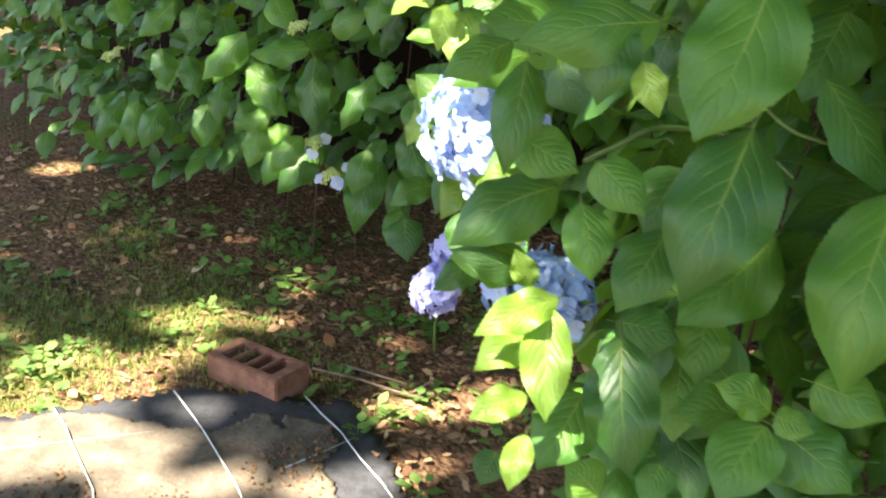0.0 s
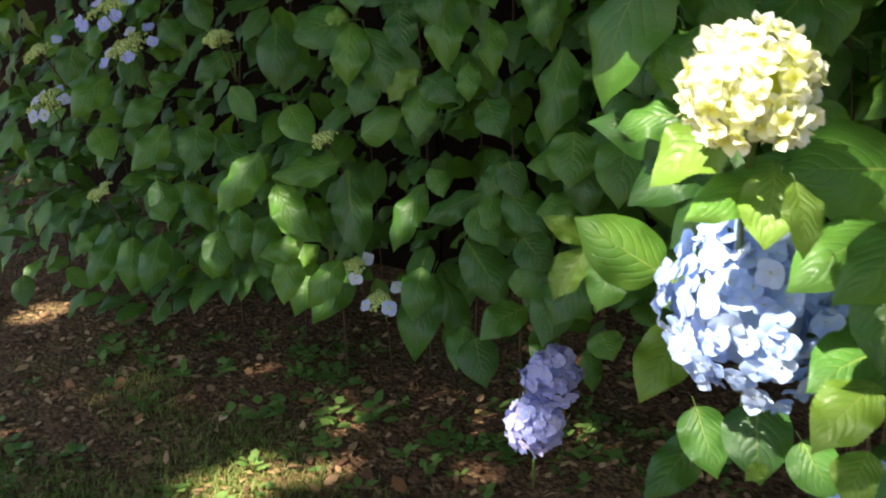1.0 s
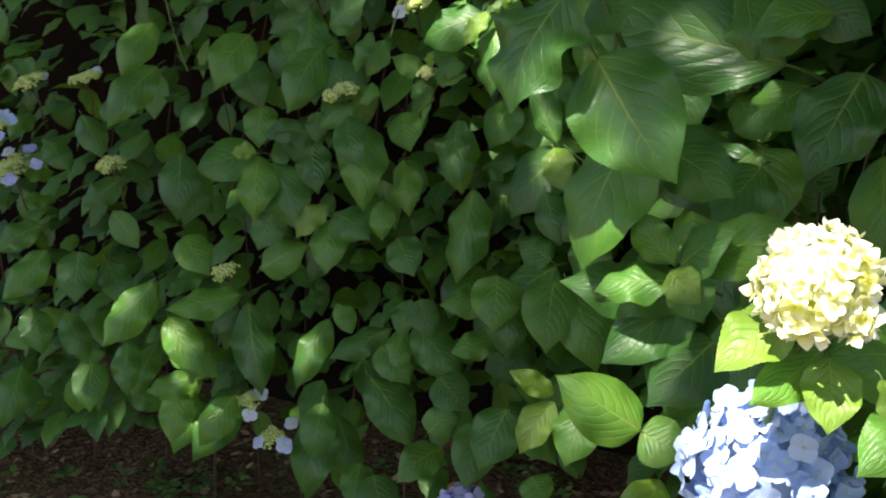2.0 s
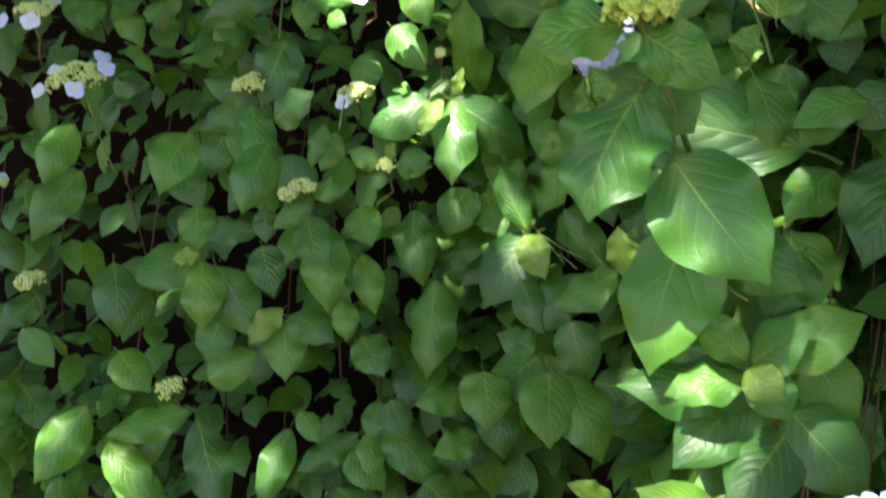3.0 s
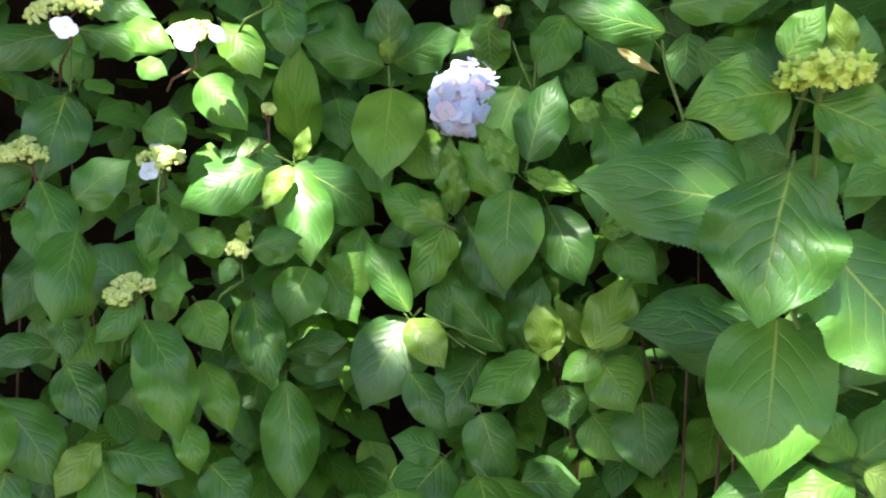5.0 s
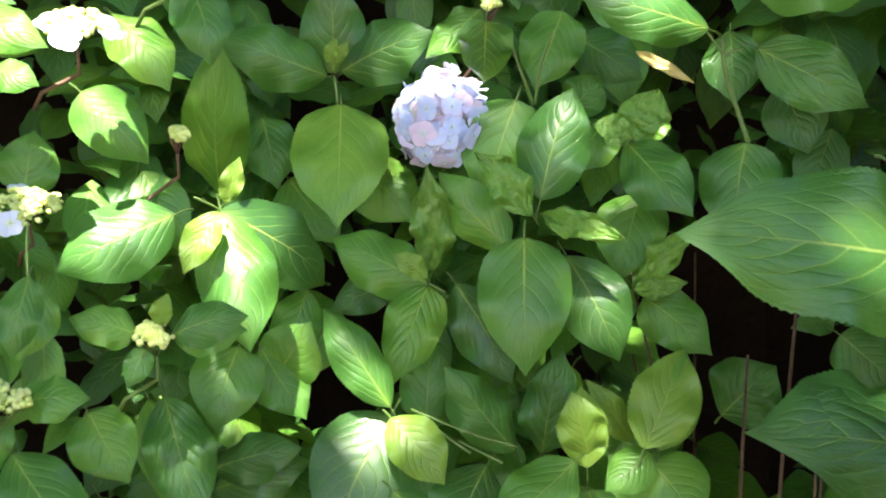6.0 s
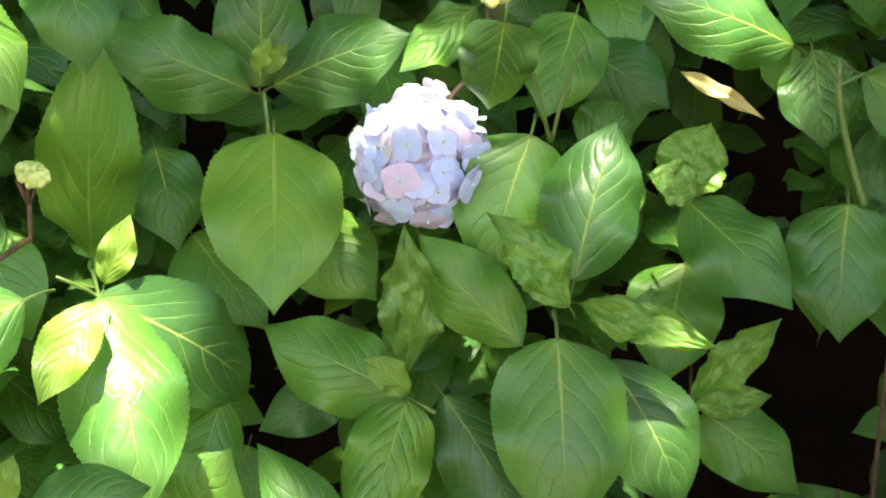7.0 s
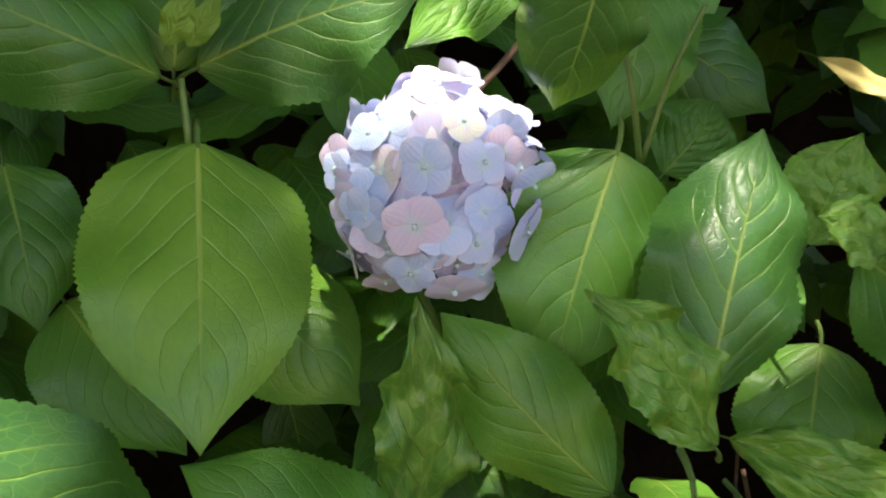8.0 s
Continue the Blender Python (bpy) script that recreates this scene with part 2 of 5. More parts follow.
def hang(name, me, parent=None, label="", at=None):
    ob = new(name, me)
    if at is not None:
        ob.matrix_basis = at
    if parent is not None:
        ob.parent = parent
        ob.matrix_parent_inverse = WHERE[parent.name].inverted()
    WHERE[ob.name] = ob.matrix_basis.copy()
    if label:
        tagged(ob, label)
    return ob


WHERE = {}


def thing(name, at, label, category, group="", kind=""):
    ob = new(name)
    ob.empty_display_size = 0.05
    ob.matrix_basis = Matrix.Translation(at)
    WHERE[ob.name] = ob.matrix_basis.copy()
    return tagged(ob, label, category, group, kind)


def tube(bm, points, r0, r1, sides=6, mat=0):
    """A tapered, bent rod through the points."""
    points = [Vector(p) for p in points]
    rings = []
    for i, p in enumerate(points):
        d = (points[min(i + 1, len(points) - 1)] - points[max(i - 1, 0)]).normalized()
        a = d.orthogonal().normalized()
        b = d.cross(a)
        r = r0 + (r1 - r0) * i / (len(points) - 1)
        rings.append([bm.verts.new(p + (a * math.cos(t) + b * math.sin(t)) * r) for t in (2 * math.pi * j / sides for j in range(sides))])
    for one, two in zip(rings, rings[1:]):
        best = min(range(sides), key=lambda s: sum((one[j].co - two[(j + s) % sides].co).length_squared for j in range(sides)))
        for j in range(sides):
            f = bm.faces.new((one[j], one[(j + 1) % sides], two[(j + 1 + best) % sides], two[(j + best) % sides]))
            f.material_index = mat
    for ring in (rings[0][::-1], rings[-1]):
        bm.faces.new(ring).material_index = mat
    return bm


OUTLINE_U = (0, .03, .08, .15, .25, .36, .46, .57, .68, .78, .86, .92, .965, 1)
OVAL = (.05, .24, .45, .68, .87, .975, 1.0, .96, .83, .625, .40, .215, .095, 0)
BROAD = (.10, .44, .70, .87, .97, 1.0, .985, .91, .765, .545, .325, .165, .07, 0)


def leaf_bmesh(bm, rng, rows, cols, arch, fold, wave, bend, teeth, crumple=0.0, stalk=True, place=None, outline=OVAL):
    """A toothed, pointed oval leaf: base at the origin, tip one unit along y, one unit wide, upper side +z."""
    uv = bm.loops.layers.uv.verify()
    ph = rng.uniform(0, 6.28)
    q = place or Matrix()
    grid = []
    for i in range(rows + 1):
        u = i / rows
        w = float(np.interp(u, OUTLINE_U, outline)) / 2
        tooth = 1 + teeth * (i % 2) * (1 if 0.08 < u < 0.95 else 0)
        row = []
        for j in range(cols + 1):
            v = 2 * j / cols - 1
            x = v * w * (tooth if abs(v) == 1 else 1)
            z = arch * 4 * u * (1 - u) * (0.7 + 0.6 * u) + fold * abs(v) ** 1.4 * w - 0.15 * abs(v) ** 2.6 * w - 0.05 * u ** 4
            z += wave * abs(v) ** 2 * math.sin(u * 15 + ph + (1.7 if v > 0 else 0)) * w
            x += bend * math.sin(u * math.pi)
            y = u
            if crumple:
                p = Vector((u * 5 + ph, v * 2.2, ph))
                z += crumple * noise.noise(p * 1.3) * (0.3 + abs(v))
                z += crumple * 0.4 * noise.noise(p * 3.1)
                x += crumple * 0.5 * noise.noise(p + Vector((9, 0, 0)))
                if abs(v) == 1:
                    x *= 1 - 0.3 * max(0.0, noise.noise(p * 1.7 + Vector((0, 5, 0))))
            row.append((bm.verts.new(q @ Vector((x, y, z))), u, v))
        grid.append(row)
    for i in range(rows):
        for j in range(cols):
            quad = (grid[i][j], grid[i][j + 1], grid[i + 1][j + 1], grid[i + 1][j])
            f = bm.faces.new([c[0] for c in quad])
            f.smooth = True
            for loop, c in zip(f.loops, quad):
                loop[uv].uv = (c[1], c[2] / 2 + 0.5)
    if stalk:
        tube(bm, [q @ Vector(p) for p in ((0, 0.02, -0.004), (0, -0.06, -0.015), (0, -0.11, -0.05), (0, -0.15, -0.10))], 0.013, 0.017, 5, 1)
    return bm


def leaf_mesh(name, rng, rows, cols, arch, fold, wave, bend, teeth, crumple=0.0, mat=None, outline=OVAL):
    bm = leaf_bmesh(bmesh.new(), rng, rows, cols, arch, fold, wave, bend, teeth, crumple, outline=outline)
    me = bpy.data.meshes.new(name)
    bm.to_mesh(me)
    bm.free()
    me.materials.append(mat or (LEAF_TORN if crumple else LEAF))
    me.materials.append(STEM_GREEN)
    return me


rng = random.Random(5)
FINE = [leaf_mesh("leaf", rng, 62, 8, rng.uniform(.03, .15), rng.uniform(-.10, .14), rng.uniform(.05, .15), rng.uniform(-.06, .06), .036) for _ in range(10)]
WIDE = [leaf_mesh("leaf", rng, 76, 10, rng.uniform(.03, .09), rng.uniform(-.11, .05), rng.uniform(.05, .12), rng.uniform(-.04, .04), .027, 0, None, BROAD) for _ in range(8)]
CURLED = [leaf_mesh("curled_leaf", rng, 44, 12, rng.uniform(.02, .08), .2, .14, rng.uniform(-.06, .06), .04, .075) for _ in range(4)]
YOUNG = [leaf_mesh("young_leaf", rng, 44, 8, rng.uniform(.03, .12), .2, .14, rng.uniform(-.05, .05), .045, 0, LEAF_YOUNG) for _ in range(4)]
QUILTED = [leaf_mesh("leaf", rng, 76, 10, rng.uniform(.03, .10), rng.uniform(-.08, .12), rng.uniform(.14, .24), rng.uniform(-.04, .04), .03, 0, LEAF_QUILT, o) for o in (OVAL, BROAD, OVAL, BROAD)]
SHADED = [leaf_mesh("leaf", rng, 88, 12, rng.uniform(.03, .08), rng.uniform(-.05, .12), .10, 0, .035, 0, LEAF_SHADED, o) for o in (OVAL, BROAD)]
LIT = [leaf_mesh("leaf", rng, 80, 10, rng.uniform(.03, .08), rng.uniform(-.03, .07), .07, 0, .028, 0, LEAF_LIT, BROAD) for _ in range(2)]
OCHRE = [leaf_mesh("withered_leaf", rng, 36, 8, .06, .2, .12, .03, .03, 0, LEAF_OCHRE)]
HEROES = []
COUNT = {}


def frame_of(base, tip, roll):
    y = (tip - base).normalized()
    up = (Vector((0, 0, 1)) - y * y.z).normalized()
    z = up * math.cos(radians(roll)) + y.cross(up) * math.sin(radians(roll))
    return y.cross(z), y, z


def leaf(shrub, bx, by, bz, tx, ty, tz, width, roll, look_of=""):
    """One leaf of a shrub, from its base to its tip. roll: how far its upper side turns round its midrib from facing the sky."""
    base, tip = Vector((bx, by, bz)), Vector((tx, ty, tz))
    x, y, z = frame_of(base, tip, roll)
    length = (tip - base).length
    m = Matrix((x * width, y * length, z * length)).transposed().to_4x4()
    m.translation = base
    torn = look_of == "torn"
    me = rng.choice(CURLED if torn else SHADED if look_of == "shade_toned" else LIT if look_of == "light_toned" else YOUNG if look_of == "young" else OCHRE if look_of == "ochre" else QUILTED if look_of == "quilted" else WIDE if width > .66 * length else FINE)
    HEROES.append((*((base + tip) / 2), *z, length))
    COUNT[shrub.name] = COUNT.get(shrub.name, 0) + 1
    return hang("leaf", me, shrub, "puckered, insect-bitten leaf" if torn else "", m)


def stem(shrub, points, radius):
    """A smooth branch through the points given."""
    pts = [Vector(p) for p in points]
    fine = []
    for i in range(len(pts) - 1):
        a, b, c, d = pts[max(i - 1, 0)], pts[i], pts[i + 1], pts[min(i + 2, len(pts) - 1)]
        for q in (0, .25, .5, .75):
            fine.append(.5 * (2 * b + (c - a) * q + (2 * a - 5 * b + 4 * c - d) * q * q + (3 * b - a - 3 * c + d) * q ** 3))
    fine.append(pts[-1])
    part("branch", tube(bmesh.new(), fine, radius * .5, radius * .62, 8), STEM_GREEN, shrub)


# ---- ground ----
def rough_height(x, y):
    return 0.035 * noise.noise(Vector((x * 1.1, y * 1.1, 0))) + 0.015 * noise.noise(Vector((x * 4, y * 4, 3)))


def ground():
    bm = bmesh.new()
    xs = [-400, -60, -12] + [-4 + 0.08 * i for i in range(101)] + [12, 60, 400]
    ys = [-400, -60, -12] + [-1 + 0.08 * i for i in range(88)] + [14, 60, 400]
    vs = [[bm.verts.new((x, y, rough_height(x, y) - 0.02 if abs(x) < 5 and -2 < y < 7 else -0.03)) for x in xs] for y in ys]
    for j in range(len(ys) - 1):
        for i in range(len(xs) - 1):
            bm.faces.new((vs[j][i], vs[j][i + 1], vs[j + 1][i + 1], vs[j + 1][i]))
    ob = part("ground", bm, SOIL)
    tagged(ob, "dark garden soil with leaf litter and patchy grass", "ground", kind="structure")


ground()


def backing_wall():
    """A plain wall added behind the shrubs to close the place and darken gaps."""
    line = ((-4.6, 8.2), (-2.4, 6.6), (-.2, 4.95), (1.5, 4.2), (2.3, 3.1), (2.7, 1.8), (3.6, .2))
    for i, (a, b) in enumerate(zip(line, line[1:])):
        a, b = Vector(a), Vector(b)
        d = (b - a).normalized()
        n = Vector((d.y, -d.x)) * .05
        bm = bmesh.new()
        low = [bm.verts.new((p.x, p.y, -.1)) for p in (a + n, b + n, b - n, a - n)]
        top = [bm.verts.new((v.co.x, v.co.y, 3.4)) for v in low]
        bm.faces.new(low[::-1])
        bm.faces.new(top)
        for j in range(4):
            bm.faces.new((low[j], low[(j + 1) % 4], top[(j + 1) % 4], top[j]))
        tagged(part("wall_%d" % (i + 1), bm, SHADE_BLACK, smooth=False), "plain added wall, near-black for the shade between the leaves", "wall", kind="structure")


# near-black colour paints the deep shade that shows between the leaves
SHADE_BLACK = speckled("shade_black", (0.008, 0.006, 0.004), (0.016, 0.010, 0.007), 5, 1.0)
SHADE_BLACK.node_tree.nodes["Principled BSDF"].inputs["Specular IOR Level"].default_value = 0.05
backing_wall()


# ---- shrubs: their places ----
hedge = thing("lacecap_hydrangea_bush", (-0.5, 4.0, 0), "tall dark green lacecap hydrangea in the shade of a tree", "shrub")
shrub_back = thing("mophead_hydrangea_bush", (0.95, 2.95, 0), "broad-leaved green hydrangea with a pale lilac mophead", "shrub")
shrub_near = thing("mophead_hydrangea_bush", (0.75, 1.85, 0), "large-leaved green hydrangea with cream and blue mopheads", "shrub")

# ---- outer leaves: base, tip, width, roll ----
leaf(shrub_back, 0.466, 3.026, 1.758, 0.378, 2.960, 1.585, 0.143, -7, "light_toned")
leaf(shrub_back, 0.355, 3.186, 1.632, 0.268, 3.055, 1.846, 0.098, 172)
leaf(shrub_back, 0.236, 3.034, 1.615, 0.209, 2.960, 1.436, 0.105, 18)
leaf(shrub_back, 0.236, 3.034, 1.615, 0.408, 3.017, 1.491, 0.107, 92)
leaf(shrub_back, 0.208, 3.005, 1.615, 0.157, 3.018, 1.540, 0.046, -60, "young")
leaf(shrub_back, 0.249, 3.041, 1.625, 0.256, 3.012, 1.685, 0.032, 117, "young")
leaf(shrub_back, 0.486, 3.072, 1.805, 0.340, 3.153, 1.867, 0.094, -85)
leaf(shrub_back, 0.503, 3.075, 1.810, 0.482, 3.053, 1.956, 0.102, 178)
leaf(shrub_back, 0.490, 3.044, 1.809, 0.522, 2.889, 1.854, 0.097, 87)
leaf(shrub_back, 0.586, 2.846, 1.883, 0.507, 2.892, 1.815, 0.055, -68, "quilted")
leaf(shrub_back, 0.472, 2.754, 1.846, 0.527, 2.803, 1.768, 0.074, -167)
leaf(shrub_back, 0.716, 2.788, 1.884, 0.649, 2.801, 1.765, 0.098, -42)
leaf(shrub_back, 0.710, 2.550, 1.827, 0.561, 2.668, 1.878, 0.081, -88)
leaf(shrub_back, 0.563, 2.774, 1.746, 0.525, 2.809, 1.597, 0.115, -76)
leaf(shrub_back, 0.515, 2.709, 1.607, 0.570, 2.684, 1.759, 0.099, 54)
leaf(shrub_back, 0.478, 2.699, 1.589, 0.426, 2.748, 1.676, 0.055, -88, "torn")
leaf(shrub_back, 0.493, 2.693, 1.589, 0.489, 2.571, 1.560, 0.041, 61, "torn")
leaf(shrub_back, 0.469, 2.707, 1.560, 0.421, 2.682, 1.387, 0.122, -5, "light_toned")
leaf(shrub_back, 0.539, 2.687, 1.528, 0.554, 2.619, 1.386, 0.098, 65)
leaf(shrub_back, 0.502, 2.893, 1.507, 0.470, 2.868, 1.658, 0.064, -180, "torn")
leaf(shrub_back, 0.458, 2.866, 1.494, 0.395, 2.991, 1.569, 0.091, -64)
leaf(shrub_back, 0.421, 2.837, 1.509, 0.386, 2.863, 1.545, 0.032, -81, "young")
leaf(shrub_back, 0.514, 2.766, 1.542, 0.486, 2.864, 1.651, 0.078, -85)
leaf(shrub_back, 0.446, 2.858, 1.493, 0.370, 2.867, 1.367, 0.083, -41, "quilted")
leaf(shrub_back, 0.486, 2.840, 1.491, 0.484, 2.748, 1.358, 0.087, 46)
leaf(shrub_back, 0.337, 2.841, 1.348, 0.308, 2.925, 1.480, 0.066, -55)
leaf(shrub_back, 0.446, 2.874, 1.298, 0.479, 2.884, 1.407, 0.082, 20)
leaf(shrub_back, 0.472, 2.739, 1.267, 0.396, 2.791, 1.394, 0.077, -86)
leaf(shrub_back, 0.521, 2.729, 1.252, 0.519, 2.687, 1.402, 0.079, 115, "quilted")
leaf(shrub_back, 0.452, 2.611, 1.288, 0.429, 2.618, 1.372, 0.061, -126, "young")
leaf(shrub_back, 0.546, 2.601, 1.281, 0.495, 2.636, 1.372, 0.042, -94, "young")
leaf(shrub_back, 0.524, 2.551, 1.283, 0.582, 2.539, 1.406, 0.080, 31)
leaf(shrub_back, 0.631, 2.621, 1.462, 0.648, 2.530, 1.385, 0.080, 62)
leaf(shrub_back, 0.626, 2.636, 1.677, 0.592, 2.527, 1.580, 0.087, 48)
leaf(shrub_back, 0.696, 2.496, 1.669, 0.650, 2.495, 1.539, 0.106, -17)
leaf(shrub_back, 0.729, 2.678, 1.675, 0.735, 2.640, 1.755, 0.077, 98, "torn")
leaf(shrub_back, 0.608, 2.620, 1.682, 0.566, 2.653, 1.705, 0.044, -84, "torn")
leaf(shrub_back, 0.617, 2.628, 1.473, 0.644, 2.548, 1.560, 0.044, 77, "torn")
leaf(shrub_back, 0.602, 2.621, 1.476, 0.627, 2.554, 1.487, 0.033, 67, "torn")
leaf(shrub_back, 0.718, 2.666, 1.602, 0.655, 2.670, 1.481, 0.105, -28)
leaf(shrub_back, 0.780, 2.755, 1.714, 0.714, 2.784, 1.636, 0.090, -51)
leaf(shrub_back, 0.806, 2.812, 1.850, 0.829, 2.715, 1.778, 0.094, 73)
leaf(shrub_back, 0.516, 3.044, 1.663, 0.534, 2.950, 1.575, 0.104, 56)
leaf(shrub_back, 0.458, 3.144, 1.650, 0.470, 3.051, 1.547, 0.104, 49)
leaf(shrub_back, 0.441, 3.177, 1.748, 0.423, 3.131, 1.636, 0.088, 21)
leaf(shrub_back, 0.714, 2.486, 1.794, 0.746, 2.352, 1.707, 0.092, 78, "shade_toned")
leaf(shrub_back, 0.764, 2.542, 1.827, 0.731, 2.524, 1.724, 0.081, 9, "shade_toned")
leaf(shrub_back, 0.801, 2.482, 1.749, 0.784, 2.442, 1.650, 0.088, 47, "shade_toned")
leaf(shrub_near, 0.504, 2.175, 1.528, 0.254, 2.382, 1.591, 0.159, -70, "shade_toned")
leaf(shrub_near, 0.508, 2.182, 1.332, 0.313, 2.344, 1.391, 0.124, -61, "shade_toned")
leaf(hedge, 0.146, 3.201, 1.784, 0.213, 3.153, 1.683, 0.090, 79)
leaf(hedge, 0.212, 3.104, 1.612, 0.080, 3.194, 1.547, 0.108, -73)
leaf(hedge, 0.088, 3.266, 1.653, 0.110, 3.266, 1.739, 0.081, 58)
leaf(hedge, -0.020, 3.193, 1.868, 0.032, 3.078, 1.826, 0.068, 66)
leaf(hedge, -0.015, 3.121, 1.803, 0.010, 3.063, 1.778, 0.044, 63)
leaf(hedge, 0.056, 2.984, 1.484, 0.005, 3.034, 1.508, 0.044, -65)
leaf(hedge, 0.084, 2.945, 1.480, 0.143, 2.878, 1.498, 0.055, 69)
leaf(hedge, 0.065, 2.975, 1.464, 0.039, 2.978, 1.422, 0.033, -55)
leaf(hedge, 0.076, 2.963, 1.491, 0.082, 2.945, 1.529, 0.026, 116, "young")
leaf(hedge, 0.162, 3.086, 1.372, 0.148, 3.007, 1.218, 0.090, 22, "quilted")
leaf(hedge, -0.095, 2.993, 1.378, -0.073, 2.896, 1.278, 0.078, 36)
leaf(hedge, -0.047, 3.014, 1.563, -0.082, 3.003, 1.476, 0.046, -39)
leaf(hedge, 0.218, 3.071, 1.260, 0.277, 2.954, 1.293, 0.070, 64)
leaf(shrub_back, 0.359, 2.861, 1.328, 0.252, 2.883, 1.177, 0.141, -47)
leaf(shrub_back, 0.329, 2.833, 1.336, 0.343, 2.759, 1.255, 0.073, 48, "young")
leaf(shrub_back, 0.432, 2.619, 1.284, 0.323, 2.677, 1.216, 0.085, -51)
leaf(shrub_back, 0.534, 2.568, 1.262, 0.540, 2.503, 1.181, 0.103, 52)
leaf(shrub_back, 0.521, 2.562, 1.278, 0.461, 2.595, 1.240, 0.059, -49)
leaf(shrub_back, 0.498, 2.558, 1.291, 0.581, 2.541, 1.407, 0.087, 35, "young")
leaf(shrub_back, 0.449, 2.613, 1.271, 0.472, 2.631, 1.369, 0.063, -4, "young")
leaf(shrub_back, 0.751, 2.565, 1.272, 0.781, 2.494, 1.347, 0.115, 71, "quilted")
leaf(shrub_back, 0.990, 2.477, 1.376, 0.925, 2.522, 1.377, 0.044, -62)
leaf(shrub_back, 0.952, 2.456, 1.365, 0.972, 2.365, 1.285, 0.095, 66)
leaf(shrub_back, 0.348, 3.081, 1.362, 0.373, 3.022, 1.443, 0.099, 94)
leaf(shrub_back, 0.290, 3.086, 1.416, 0.235, 3.082, 1.306, 0.103, -42)
leaf(shrub_near, 0.252, 2.076, 1.433, 0.184, 2.056, 1.250, 0.142, -16, "light_toned")
leaf(shrub_near, 0.134, 1.994, 1.606, 0.065, 1.989, 1.460, 0.136, -29, "quilted")
leaf(shrub_near, 0.169, 1.974, 1.528, 0.249, 1.892, 1.391, 0.134, 66)
leaf(shrub_near, 0.108, 1.982, 1.680, 0.002, 2.025, 1.662, 0.080, -67, "quilted")
leaf(shrub_near, 0.119, 1.962, 1.669, 0.167, 1.876, 1.612, 0.072, 73, "quilted")
leaf(shrub_near, 0.218, 2.046, 1.721, 0.237, 2.013, 1.773, 0.047, 84)
leaf(shrub_near, 0.269, 2.005, 1.719, 0.249, 2.007, 1.775, 0.031, -139, "young")
leaf(shrub_near, 0.351, 2.044, 1.699, 0.352, 2.025, 1.772, 0.066, 114)
leaf(shrub_near, 0.162, 2.014, 1.619, 0.112, 2.036, 1.629, 0.040, -75)
leaf(shrub_near, 0.181, 2.025, 1.605, 0.200, 1.981, 1.559, 0.076, 68)
leaf(shrub_near, 0.492, 2.034, 1.594, 0.399, 2.070, 1.563, 0.064, -55)
leaf(shrub_near, 0.283, 2.078, 1.419, 0.350, 1.966, 1.366, 0.089, 64)
leaf(shrub_near, 0.494, 2.254, 1.378, 0.322, 2.341, 1.388, 0.105, -62)
leaf(shrub_near, 0.351, 2.042, 1.230, 0.174, 2.117, 1.225, 0.089, -52)
leaf(shrub_near, 0.298, 2.007, 1.247, 0.204, 2.044, 1.227, 0.060, -47)
leaf(shrub_near, 0.286, 1.989, 1.265, 0.311, 1.942, 1.235, 0.049, 60, "young")
leaf(shrub_near, 0.306, 2.005, 1.269, 0.348, 1.946, 1.331, 0.078, 62)
leaf(shrub_near, 0.298, 2.007, 1.271, 0.246, 2.029, 1.335, 0.054, -93)
leaf(shrub_near, 0.330, 2.011, 1.267, 0.430, 1.948, 1.334, 0.082, 62)
leaf(shrub_near, 0.354, 2.072, 1.229, 0.223, 2.050, 1.125, 0.100, -38)
leaf(shrub_near, 0.299, 1.977, 1.260, 0.318, 1.944, 1.209, 0.061, 54)
leaf(shrub_near, 0.368, 2.014, 1.167, 0.271, 1.995, 1.082, 0.097, -34)
leaf(shrub_near, 0.378, 2.019, 1.192, 0.443, 1.941, 1.096, 0.105, 59)
leaf(shrub_near, 0.443, 2.062, 1.246, 0.480, 2.011, 1.174, 0.086, 59)
leaf(shrub_near, 0.448, 2.102, 1.388, 0.375, 2.084, 1.309, 0.086, -34)
leaf(hedge, -0.090, 3.260, 1.755, -0.155, 3.235, 1.604, 0.116, -43)
leaf(hedge, -0.238, 3.258, 1.958, -0.259, 3.210, 1.819, 0.077, -5)
leaf(hedge, -0.129, 3.105, 1.845, -0.283, 3.153, 1.788, 0.080, -72)
leaf(hedge, -0.071, 3.232, 1.869, 0.029, 3.094, 1.824, 0.064, 64)
leaf(hedge, -0.051, 3.258, 1.929, 0.032, 3.142, 1.887, 0.065, 64)
leaf(hedge, -0.147, 3.262, 1.627, -0.276, 3.312, 1.672, 0.074, -68)
leaf(hedge, -0.153, 3.279, 1.616, -0.289, 3.319, 1.557, 0.075, -67)
leaf(hedge, -0.183, 3.158, 1.609, -0.173, 3.079, 1.467, 0.080, 26)
leaf(hedge, -0.138, 3.130, 1.572, -0.060, 3.078, 1.637, 0.083, 75)
leaf(hedge, -0.151, 3.217, 1.518, -0.241, 3.206, 1.370, 0.089, -53)
leaf(hedge, -0.229, 3.344, 1.541, -0.268, 3.323, 1.441, 0.087, -39)
leaf(hedge, -0.335, 3.323, 1.488, -0.295, 3.230, 1.378, 0.098, 35)
leaf(hedge, -0.078, 3.048, 1.417, -0.161, 3.079, 1.498, 0.098, -71)
leaf(hedge, -0.084, 3.011, 1.413, -0.163, 3.027, 1.349, 0.058, -59)
leaf(hedge, -0.079, 3.004, 1.431, -0.030, 2.940, 1.431, 0.053, 59)
